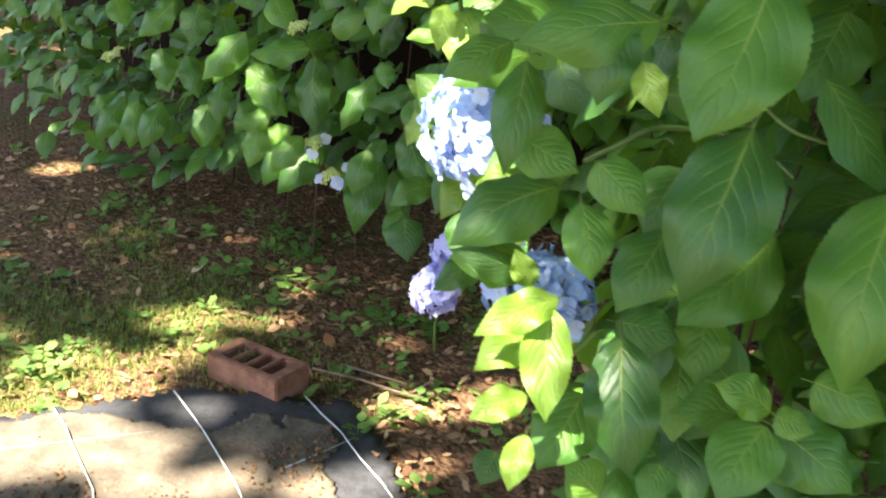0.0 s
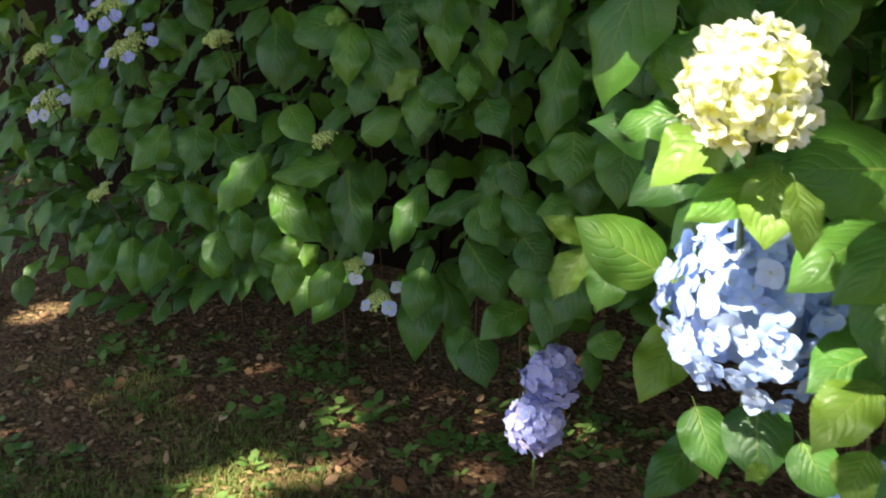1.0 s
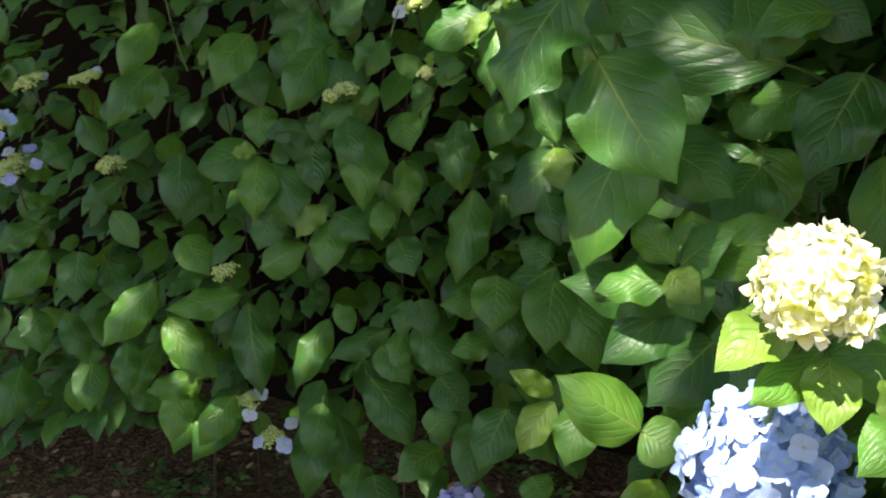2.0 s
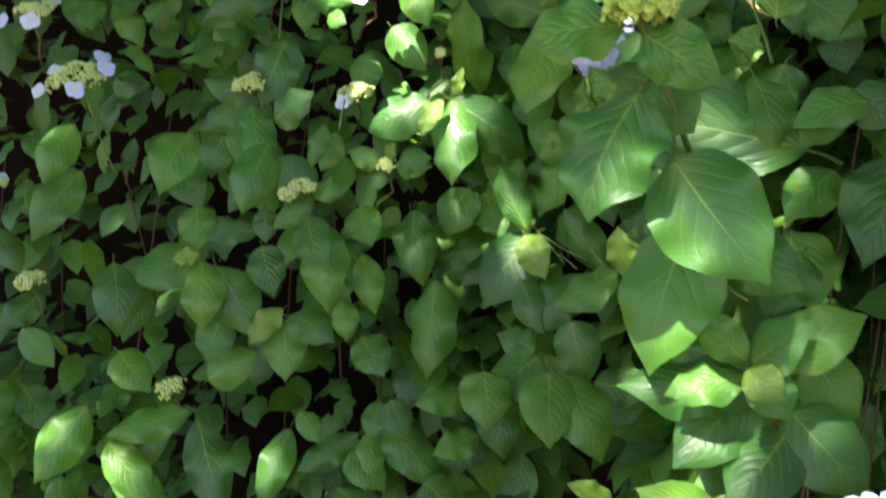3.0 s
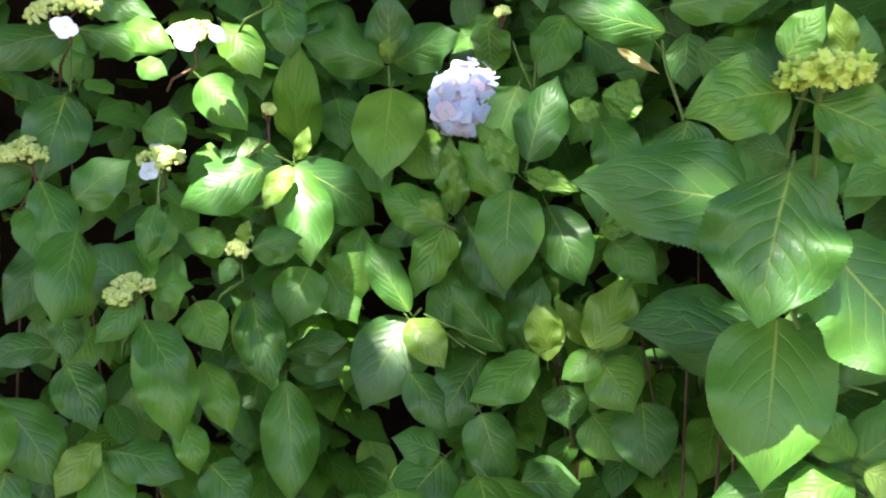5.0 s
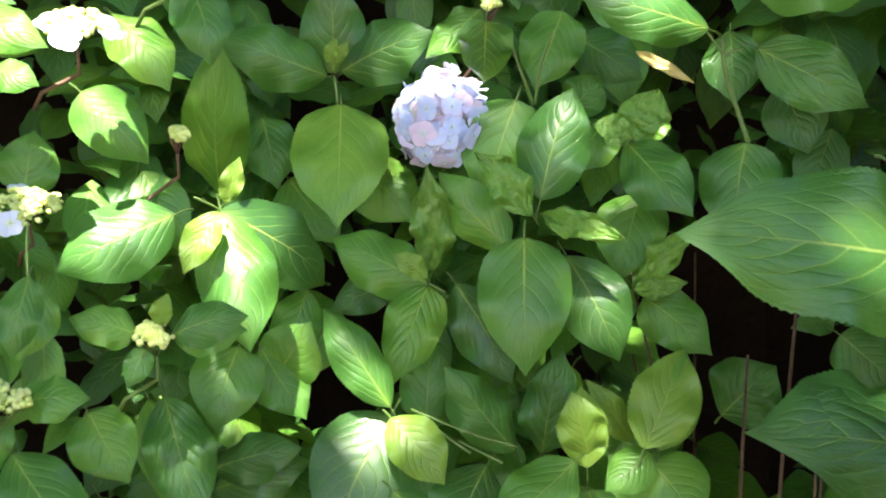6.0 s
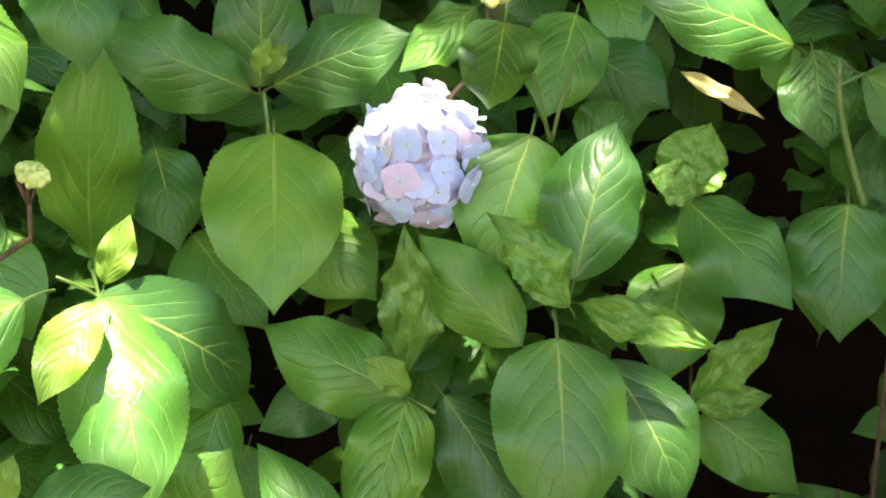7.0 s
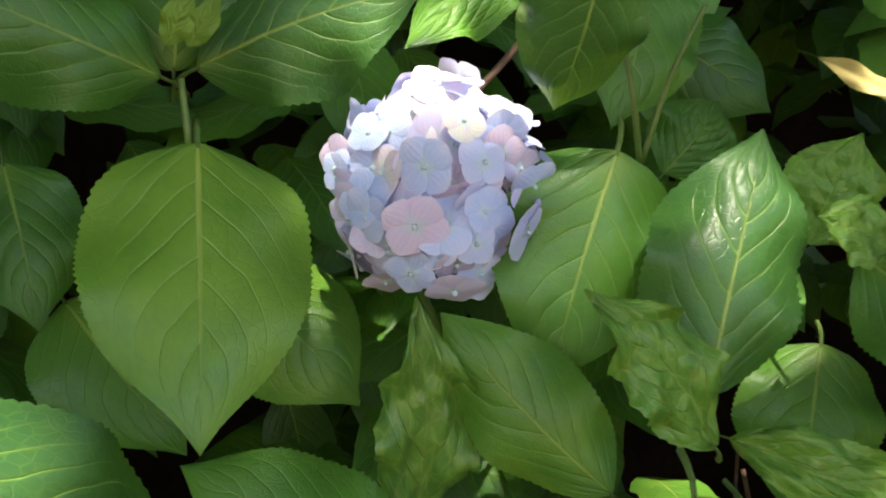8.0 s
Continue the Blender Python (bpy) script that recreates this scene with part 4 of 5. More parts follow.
# ---- flowers ----
def floret_mesh(name, mat, rng, petals=4, pointed=0.2, cup=0.25):
    """Four rounded petals round a small bead; one unit across, facing +z."""
    bm = bmesh.new()
    uv = bm.loops.layers.uv.verify()
    for p in range(petals):
        turn = Matrix.Rotation(2 * math.pi * p / petals + rng.uniform(-.12, .12), 4, "Z")
        size = rng.uniform(.86, 1.1)
        lift = rng.uniform(cup * .3, cup * 1.3)
        rows = []
        for i in range(7):
            u = i / 6
            w = 0.305 * size * (math.sin(math.pi * (.05 + .92 * u ** 1.2)) ** 0.7) * (1 - pointed * u ** 4)
            row = []
            for j in range(4):
                v = 2 * j / 3 - 1
                co = Vector((v * w, 0.03 + u * .5 * size, lift * u * u * .5 - 0.16 * w * v * v - 0.05 * u ** 3 + .03 * (p % 2)))
                row.append((bm.verts.new(turn @ co), u, v))
            rows.append(row)
        for i in range(6):
            for j in range(3):
                quad = (rows[i][j], rows[i][j + 1], rows[i + 1][j + 1], rows[i + 1][j])
                f = bm.faces.new([c[0] for c in quad])
                for loop, c in zip(f.loops, quad):
                    loop[uv].uv = (c[1], c[2] * .5 + .5)
    bmesh.ops.create_icosphere(bm, subdivisions=1, radius=0.06, matrix=Matrix.Translation((0, 0, .05)))
    me = bpy.data.meshes.new(name)
    bm.to_mesh(me)
    bm.free()
    me.materials.append(mat)
    me.shade_smooth()
    return me


def florets(mat, n=3, pointed=0.2, cup=0.3):
    return [floret_mesh("floret", mat, rng, 4, pointed, cup) for _ in range(n)]


CREAM, BLUE, PURPLE, LILAC, PALE, LIME = (florets(m, 4, q, c) for m, q, c in (
    (PETAL_CREAM, .3, .75), (PETAL_BLUE, .15, .35), (PETAL_PURPLE, .15, .3), (PETAL_LILAC, .12, .14), (PETAL_WHITE, .1, .1), (PETAL_LIME, .4, .9)))


def facing(p, n, spin, size):
    z = n.normalized()
    x = z.orthogonal().normalized()
    m = Matrix((x, z.cross(x), z)).transposed().to_4x4() @ Matrix.Rotation(spin, 4, "Z") @ Matrix.Scale(size, 4)
    m.translation = p
    return m


def mophead(shrub, x, y, z, rx, rz, kinds, count, size, label, root):
    """A ball of florets on a stalk that goes down to root."""
    c = Vector((x, y, z))
    bm = bmesh.new()
    bmesh.ops.create_icosphere(bm, subdivisions=2, radius=1, matrix=Matrix.Translation(c) @ Matrix.Diagonal((rx * .60, rx * .60, rz * .60, 1)))
    tube(bm, (c, c + Vector((.25, .5, -.7)) * rz, c.lerp(Vector(root), .55), Vector(root)), .0025, .0038, 6, 1)
    head = part("flower_head", bm, (kinds[0].materials[0], STEM_GREEN), shrub, label)
    HEROES.append((x, y, z, -.77, -.6, .2, rx * 2.6))
    for i in range(count):
        t = (i + .5) / count
        zz = 1 - 1.82 * t
        a = i * 2.39996 + rng.uniform(-.25, .25)
        r = math.sqrt(max(0, 1 - zz * zz))
        n = Vector((r * math.cos(a), r * math.sin(a), zz))
        k = rng.uniform(.70, 1.06)
        p = c + Vector((n.x * rx * k, n.y * rx * k, n.z * rz * k))
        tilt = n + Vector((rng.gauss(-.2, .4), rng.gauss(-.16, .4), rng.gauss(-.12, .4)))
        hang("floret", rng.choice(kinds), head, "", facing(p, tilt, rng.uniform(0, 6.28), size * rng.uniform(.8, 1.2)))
    return head


def lacecap(shrub, x, y, z, r, kinds, rim, label, nod=(-.35, -.5, 1), buds=None):
    """A flat dish of green buds with a few large florets round its rim, on a short stalk."""
    c, n = Vector((x, y, z)), Vector(nod).normalized()
    ax = n.orthogonal().normalized()
    ay = n.cross(ax)
    bm = bmesh.new()
    clumps = [(rng.uniform(0, 6.28), math.sqrt(rng.random()) * r * .75) for _ in range(7)] + [(0, 0)]
    for i in range(int(buds or 110 + 3600 * r)):
        ca, cq = rng.choice(clumps)
        wide = r * .34
        ex, ey = rng.gauss(0, wide * .5), rng.gauss(0, wide * .5)
        px, py = cq * math.cos(ca) + ex, cq * math.sin(ca) + ey
        if math.hypot(px, py) > r * .98:
            continue
        lift = .35 * wide * math.exp(-(ex * ex + ey * ey) / (wide * wide * .5)) - (px * px + py * py) * 3
        p = c + ax * px + ay * py + n * (lift + rng.uniform(-.004, .003))
        bmesh.ops.create_icosphere(bm, subdivisions=1, radius=rng.uniform(.0028, .0052), matrix=Matrix.Translation(p))
    head = part("flower_head", bm, BUD, shrub, label)
    bm = bmesh.new()
    foot = c - n * .04 + Vector((rng.uniform(-.02, .02), rng.uniform(.05, .10), -rng.uniform(.05, .10)))
    tube(bm, (c - n * .03, c - n * .07, c.lerp(foot, .8), foot), .0022, .003)
    for i in range(6):
        a = i * 1.05
        tube(bm, (c - n * .035, c + (ax * math.cos(a) + ay * math.sin(a)) * r * .55 - n * .004), .0012, .001, 4)
    part("stalk", bm, STEM_BROWN if rng.random() < .5 else STEM_GREEN, head)
    for i in range(rim):
        a = i * 6.28 / max(1, rim) + rng.uniform(-.4, .4)
        d = ax * math.cos(a) + ay * math.sin(a)
        p = c + d * r * rng.uniform(.85, 1.1) - n * rng.uniform(.002, .012)
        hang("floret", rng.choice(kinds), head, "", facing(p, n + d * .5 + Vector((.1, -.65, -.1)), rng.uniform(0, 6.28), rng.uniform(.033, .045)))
    return head


mophead(shrub_near, 0.254, 1.563, 1.349, 0.049, 0.049, CREAM, 210, .0205, "round creamy yellow mophead flower in full sun", (0.29, 1.71, 1.15))
mophead(shrub_near, 0.306, 1.712, 1.110, 0.084, 0.095, BLUE, 250, .027, "large sky-blue mophead flower, half in sun", (0.34, 1.85, 0.88))
mophead(shrub_near, 0.414, 1.585, 0.932, 0.068, 0.060, BLUE, 130, .027, "pale blue mophead flower hidden among leaves", (0.41, 1.71, 0.70))
mophead(hedge, 0.168, 2.878, 0.479, 0.068, 0.068, PURPLE, 120, .032, "violet-blue mophead flower near the ground", (0.17, 3.01, 0.24))
mophead(hedge, 0.128, 2.840, 0.376, 0.065, 0.068, PURPLE, 120, .032, "violet mophead flower nodding over the soil", (0.13, 2.97, 0.13))
mophead(shrub_back, 0.530, 2.882, 1.724, 0.066, 0.072, LILAC, 235, .033, "pale lilac mophead flower in dappled light", (0.65, 2.95, 1.54))
mophead(shrub_near, 0.106, 1.944, 1.696, 0.042, 0.015, LIME, 120, .0115, "flat lime-green unopened mophead", (0.23, 2.03, 1.52))
lacecap(hedge, -0.155, 3.073, 1.891, 0.070, PALE, 2, "wide green lacecap bud with one lilac floret")
lacecap(hedge, 0.066, 3.071, 1.857, 0.038, PALE, 4, "sunlit white lacecap flower")
lacecap(hedge, -0.176, 3.223, 1.661, 0.048, PALE, 0, "yellow-green lacecap bud cluster")
lacecap(hedge, 0.060, 3.212, 1.641, 0.047, PALE, 2, "green lacecap bud with a white floret")
lacecap(hedge, 0.070, 2.961, 1.481, 0.027, PALE, 0, "yellow-green lacecap bud cluster")
lacecap(hedge, -0.112, 2.991, 1.434, 0.042, PALE, 0, "yellow-green lacecap bud cluster")
lacecap(hedge, 0.232, 3.114, 1.723, 0.019, PALE, 0, "small yellow-green lacecap bud cluster")
lacecap(hedge, 0.182, 3.000, 1.961, 0.050, PALE, 1, "yellow-green lacecap bud cluster")
lacecap(hedge, -0.563, 3.356, 1.687, 0.084, PALE, 5, "lacecap flower with green buds and white florets")
lacecap(hedge, -0.674, 3.303, 1.227, 0.038, PALE, 0, "yellow-green lacecap bud cluster")
lacecap(hedge, -0.655, 3.479, 1.838, 0.063, PALE, 3, "lacecap flower with white florets round green buds")
lacecap(hedge, -1.012, 3.449, 1.295, 0.075, BLUE + PURPLE, 8, "violet-blue lacecap flower in shade")
lacecap(hedge, -0.952, 3.425, 1.200, 0.078, PALE + PURPLE, 6, "lacecap flower with pale and violet florets")
lacecap(hedge, -0.904, 3.471, 1.416, 0.045, PALE, 1, "yellow-green lacecap bud cluster")
lacecap(hedge, -0.770, 3.468, 1.427, 0.048, PALE, 1, "yellow-green lacecap bud cluster")
lacecap(hedge, -0.672, 3.367, 1.215, 0.038, PALE, 0, "yellow-green lacecap bud cluster")
lacecap(hedge, -1.138, 3.548, 0.761, 0.045, PALE, 0, "yellow-green lacecap bud cluster")
lacecap(hedge, -0.382, 3.162, 0.990, 0.039, PALE, 0, "yellow-green lacecap bud cluster")
lacecap(hedge, -0.337, 3.212, 0.638, 0.041, PALE, 3, "small lacecap flower with white florets")
lacecap(hedge, -0.262, 3.197, 0.553, 0.047, PALE, 3, "small lacecap flower with lilac florets")
lacecap(hedge, -1.319, 3.668, 1.014, 0.072, PALE, 6, "pale blue lacecap flower in shade")
lacecap(hedge, -1.314, 3.665, 1.165, 0.057, PALE, 1, "yellow-green lacecap bud cluster")
lacecap(shrub_back, 0.565, 2.811, 1.886, 0.019, PALE, 0, "yellow-green lacecap bud cluster")


# ---- canes and inner foliage of the shrubs ----
def canes(shrub, spots, top, rng, spread=0.22):
    for x, y in spots:
        bm = bmesh.new()
        h = top * rng.uniform(.7, 1.0)
        dx, dy = rng.uniform(-spread, spread), rng.uniform(-spread, spread)
        pts = [(x + dx * t * t + .012 * math.sin(7 * t + x * 9), y + dy * t * t + .012 * math.cos(6 * t), h * t - .03) for t in (0, .25, .5, .75, 1)]
        tube(bm, pts, rng.uniform(.003, .0055), .002)
        part("cane", bm, STEM_BROWN, shrub)


def along(line, s):
    """The point at the share s of a plan line's length, and the way out of the shrub there."""
    seg = [(Vector(b) - Vector(a)).length for a, b in zip(line, line[1:])]
    d = s * sum(seg)
    for (a, b), l in zip(zip(line, line[1:]), seg):
        if d <= l:
            break
        d -= l
    a, b = Vector(a), Vector(b)
    t = (b - a).normalized()
    return a.lerp(b, min(1, d / l)), Vector((t.y, -t.x))


def foliage(shrub, line, low, high, count, singles, reach, size, seed, near=(0, 1), back=0.0):
    """Leaves behind the outer ones: the first as single parts, the rest joined."""
    rng = random.Random(seed)
    hero = np.array(HEROES)
    mass = bmesh.new()
    made = 0
    tries = 0
    while made < count and tries < count * 9:
        tries += 1
        single = made < singles
        s = rng.uniform(*near) if single else rng.random()
        p, out = along(line, s)
        z = rng.uniform(low, high)
        # some leaves roof the space behind, added out of view to block skylight
        if not single and rng.random() < .28:
            z, roof = rng.uniform(high - .15, high + .3), rng.uniform(.2, 1.9)
        else:
            roof = 0
        deep = roof or rng.uniform(.12, .30) if single or roof else rng.random() ** 1.3 * reach + .15
        if z < low + .12 and noise.noise(Vector((p.x * 3, p.y * 3, z))) > .25:
            continue
        lean = .10 * (z - 1.3) if z > 1.3 else .06 * (1.3 - z)
        bump = .10 * noise.noise(Vector((p.x * 2.2, p.y * 2.2, z * 2.2)))
        q = p - out * (deep + lean + bump + back)
        y = Vector((out.x * rng.uniform(.1, 1) + rng.gauss(0, .45), out.y * rng.uniform(.1, 1) + rng.gauss(0, .45), rng.uniform(-1.1, .15))).normalized()
        length = rng.uniform(*size)
        width = length * rng.uniform(.5, .68)
        covers = any((Vector((q.x, q.y, z)) - c).length < w for c, w in HOLLOWS)
        for share in (.1, .55, 1):
            d = np.array((q.x + y.x * length * share, q.y + y.y * length * share, z + y.z * length * share)) - hero[:, :3]
            h = (d * hero[:, 3:6]).sum(1)
            flat = np.sqrt(np.maximum(0, (d * d).sum(1) - h * h))
            covers |= bool(np.any((h > -.02) & (h < .5) & (flat < hero[:, 6] * .45 + .03)))
        if covers:
            continue
        up = (Vector((out.x * .6, out.y * .6, 1)) - y * y.dot(Vector((out.x * .6, out.y * .6, 1)))).normalized()
        roll = rng.gauss(0, .3)
        zz = up * math.cos(roll) + y.cross(up) * math.sin(roll)
        m = Matrix((y.cross(zz) * width, y * length, zz * length)).transposed().to_4x4()
        m.translation = (q.x, q.y, z)
        if single:
            hang("leaf", rng.choice(FINE if width < .62 * length else WIDE), shrub, "", m)
        else:
            leaf_bmesh(mass, rng, 10, 4, rng.uniform(.02, .12), rng.uniform(.05, .3), .06, 0, 0, 0, False, m)
        made += 1
    ob = part("foliage", mass, LEAF_MASS, shrub, "deep mass of shaded leaves")
    tagged(ob, kind="stuff")


# dark hollows between the shrubs, where only bare canes stand
HOLLOWS = [(Vector((.84, 2.60, 1.40)), .21), (Vector((1.15, 2.70, 1.38)), .28), (Vector((.80, 2.62, 1.86)), .14), (Vector((.95, 2.70, 1.80)), .17), (Vector((1.25, 2.75, 1.82)), .2), (Vector((.74, 1.77, 1.22)), .17), (Vector((.80, 1.96, .90)), .13), (Vector((.83, 1.92, .74)), .13), (Vector((.62, 1.88, .73)), .12), (Vector((.95, 1.88, .62)), .12), (Vector((.74, 2.15, 1.24)), .12),
           (Vector((1.10, 2.60, 1.30)), .25), (Vector((1.42, 2.72, 1.25)), .3), (Vector((1.75, 2.86, 1.18)), .32), (Vector((-.43, 3.38, 1.42)), .13), (Vector((-.25, 3.38, 1.36)), .14), (Vector((-.10, 3.33, 2.02)), .14), (Vector((.15, 3.25, 2.04)), .12), (Vector((-.72, 3.48, .69)), .1), (Vector((-.47, 3.40, .80)), .1)]
HEDGE_LINE = ((-3.4, 5.3), (-2.0, 4.2), (-1.2, 3.62), (-.65, 3.33), (-.3, 3.2), (0, 3.08), (.22, 3.0))
BACK_LINE = ((.20, 3.14), (.46, 3.02), (.58, 2.82), (.66, 2.60), (.72, 2.38), (.78, 2.12))
NEAR_LINE = ((.62, 2.30), (.42, 2.18), (.30, 2.08), (.31, 1.90), (.34, 1.70), (.36, 1.52), (.46, 1.40), (.62, 1.34), (.85, 1.30), (1.3, 1.1), (2.0, .7))
frng = random.Random(11)
canes(hedge, [(x, 3.45 - .42 * x + frng.uniform(.1, .7)) for x in (-2.2, -1.8, -1.5, -1.2, -.95, -.7, -.5, -.35, -.2, -.05, .1, .2)], 1.9, frng)
canes(shrub_back, [(frng.uniform(.75, 1.25), frng.uniform(2.35, 3.0)) for _ in range(13)], 1.7, frng, .14)
canes(shrub_near, [(frng.uniform(.7, 1.15), frng.uniform(1.8, 2.3)) for _ in range(16)], 1.3, frng, .1)
foliage(hedge, HEDGE_LINE, .36, 2.35, 2950, 130, 1.0, (.09, .145), 21, (.45, 1), .02)
foliage(hedge, HEDGE_LINE[:3], .12, .6, 260, 0, .6, (.10, .15), 24)
foliage(shrub_back, BACK_LINE, .45, 2.35, 2400, 110, .9, (.12, .18), 22, (0, .8), .07)
foliage(shrub_back, ((.25, 3.45), (.55, 3.25), (.85, 2.95)), 1.55, 2.4, 240, 0, .35, (.11, .16), 25)
foliage(shrub_near, NEAR_LINE, .62, 1.95, 1300, 80, .8, (.12, .18), 23, (.1, .6), .07)


# ---- things on the ground ----
def brick():
    """A pierced red brick: a slab with five slots sunk through it."""
    bm = bmesh.new()
    L, W, H = .285, .140, .085
    xs = [-L / 2, -.098, -.062, -.044, -.008, .010, .046, .064, .100, L / 2]
    ys = [-W / 2, -.045, .045, W / 2]
    slots = {(1, 1), (3, 1), (5, 1), (7, 1)}
    grid = {}

    def vert(i, j, top):
        key = (i, j, top)
        if key not in grid:
            grid[key] = bm.verts.new((xs[i], ys[j], H if top else 0))
        return grid[key]

    for i in range(9):
        for j in range(3):
            corner = ((i, j), (i + 1, j), (i + 1, j + 1), (i, j + 1))
            if (i, j) in slots:
                for (a, b) in zip(corner, corner[1:] + corner[:1]):
                    bm.faces.new((vert(*a, True), vert(*b, True), vert(*b, False), vert(*a, False)))
            else:
                bm.faces.new([vert(*q, True) for q in corner])
                bm.faces.new([vert(*q, False) for q in reversed(corner)])
    for i in range(9):
        bm.faces.new((vert(i, 0, False), vert(i + 1, 0, False), vert(i + 1, 0, True), vert(i, 0, True)))
        bm.faces.new((vert(i + 1, 3, False), vert(i, 3, False), vert(i, 3, True), vert(i + 1, 3, True)))
    for j in range(3):
        bm.faces.new((vert(0, j + 1, False), vert(0, j, False), vert(0, j, True), vert(0, j + 1, True)))
        bm.faces.new((vert(9, j, False), vert(9, j + 1, False), vert(9, j + 1, True), vert(9, j, True)))
    bmesh.ops.recalc_face_normals(bm, faces=bm.faces)
    edges = [e for e in bm.edges if e.is_boundary is False and e.calc_face_angle(0) > .8]
    bmesh.ops.bevel(bm, geom=edges, offset=.004, segments=2, affect="EDGES")
    for v in bm.verts:
        v.co += Vector((1, 1, 1)) * .0025 * noise.noise(v.co * 40)
    at = pose(-.372, 2.88, -.022, 2, -3, -27)
    ob = part("brick", bm, CLAY, None, "", at, smooth=False)
    tagged(ob, "red pierced clay brick with mossy slots, half sunk in soil", "brick")
    bm = bmesh.new()
    for k in range(40):
        p = (frng.uniform(-.098, -.03), frng.uniform(-.045, .045), frng.uniform(.04, .075))
        bmesh.ops.create_icosphere(bm, subdivisions=1, radius=frng.uniform(.006, .013), matrix=at @ Matrix.Translation(p))
    part("moss", bm, MOSS, ob, "dark green moss in the slots")


def flat_blob(bm, inside, x0, x1, y0, y1, step, lift, thick):
    vs = {}
    nx, ny = int((x1 - x0) / step), int((y1 - y0) / step)
    cells = [(i, j) for i in range(nx) for j in range(ny) if inside(x0 + (i + .5) * step, y0 + (j + .5) * step)]
    for i, j in cells:
        quad = []
        for a, b in ((i, j), (i + 1, j), (i + 1, j + 1), (i, j + 1)):
            if (a, b) not in vs:
                x, y = x0 + a * step, y0 + b * step
                vs[a, b] = bm.verts.new((x + step * .3 * noise.noise(Vector((x * 30, y * 30, 1))), y + step * .3 * noise.noise(Vector((x * 30, y * 30, 5))), max(rough_height(x, y) - .02, -.012) + lift + .006 * noise.noise(Vector((x * 9, y * 9, 2)))))
            quad.append(vs[a, b])
        bm.faces.new(quad)
    low = bmesh.ops.extrude_face_region(bm, geom=bm.faces[:])["geom"]
    for v in (g for g in low if isinstance(g, bmesh.types.BMVert)):
        v.co.z += thick
    bmesh.ops.recalc_face_normals(bm, faces=bm.faces)
    return bm


def on_fabric(x, y):
    e = .03 * noise.noise(Vector((x * 6, y * 6, 0)))
    return y < 2.75 + .20 * (x + .445) - .55 * max(0, -.545 - x) + e and x < .155 - .55 * (y - 2.425) + e


def sandy(x, y):
    if not on_fabric(x, y):
        return False
    n = noise.noise(Vector((x * 3.1, y * 3.1, 7))) * .19 + noise.noise(Vector((x * 11, y * 11, 7))) * .09
    edge = 2.60 + .16 * (x + .445) - .5 * max(0, -.545 - x)
    return y < edge + n and x < .02 - .5 * (y - 2.425) + n * .5


def membrane():
    bm = flat_blob(bmesh.new(), on_fabric, -2.2, .5, 1.2, 3.1, .03, .012, .003)
    sheet = part("weed_fabric", bm, FABRIC)
    tagged(sheet, "black weed-control fabric with white guide threads, strewn with sand", "ground sheet")
    for pts in (((-0.822, 2.527), (-0.745, 2.450), (-0.698, 2.391), (-0.625, 2.305), (-0.553, 2.222), (-0.445, 2.025)),
                ((-0.562, 2.709), (-0.485, 2.625), (-0.414, 2.546), (-0.325, 2.435), (-0.239, 2.326), (-0.105, 2.125)),
                ((-0.205, 2.794), (-0.135, 2.715), (-0.062, 2.642), (0.015, 2.535), (0.098, 2.438), (0.195, 2.295))):
        bm = bmesh.new()
        tube(bm, [(x, y, max(rough_height(x, y) - .02, -.012) + .025) for x, y in pts], .0027, .0023, 5)
        part("thread", bm, THREAD, sheet, "white guide thread")
    for pts in (((-0.845, 2.315), (-0.675, 2.415), (-0.514, 2.510)), ((-0.161, 2.436), (-0.095, 2.525), (-0.021, 2.629))):
        bm = bmesh.new()
        tube(bm, [(x, y, max(rough_height(x, y) - .02, -.012) + .0205) for x, y in pts], .0016, .0014, 5)
        part("thread", bm, THREAD, sheet, "thin white cross thread")
    bm = flat_blob(bmesh.new(), sandy, -2.2, .5, 1.6, 3.0, .011, .013, .007)
    tagged(part("sand_layer", bm, SAND), "pale dry sand and crumbs spread over the fabric", "sand", kind="stuff")


def grass():
    r = random.Random(31)
    bm = bmesh.new()
    made = 0
    while made < 15000:
        x, y = r.uniform(-2.6, .1), r.uniform(2.45, 4.4)
        if on_fabric(x, y):
            continue
        n = noise.noise(Vector((x * 2.1, y * 2.1, 4)))
        want = 1.3 * math.exp(-((x + .98) ** 2 + (y - 2.76) ** 2) / .08) + .5 - .55 * max(0, x + .95) - .9 * max(0, y - 3.15) + 1.0 * n
        if r.random() > want:
            continue
        h = r.uniform(.014, .042)
        a = r.uniform(0, 6.28)
        d = Vector((math.cos(a), math.sin(a), 0))
        s = Vector((-d.y, d.x, 0)) * r.uniform(.0013, .0026)
        p = Vector((x, y, rough_height(x, y) - .024))
        q = p + Vector((0, 0, h * .6)) + d * h * .2
        t = p + Vector((0, 0, h * r.uniform(.6, 1))) + d * h * r.uniform(.5, 1.5)
        v = [bm.verts.new(c) for c in (p - s, p + s, q + s * .8, q - s * .8, t)]
        bm.faces.new(v[:4])
        bm.faces.new((v[3], v[2], v[4]))
        made += 1
    tagged(part("lawn_grass", bm, GRASS), "thin sunlit grass growing through the soil", "grass", kind="stuff")


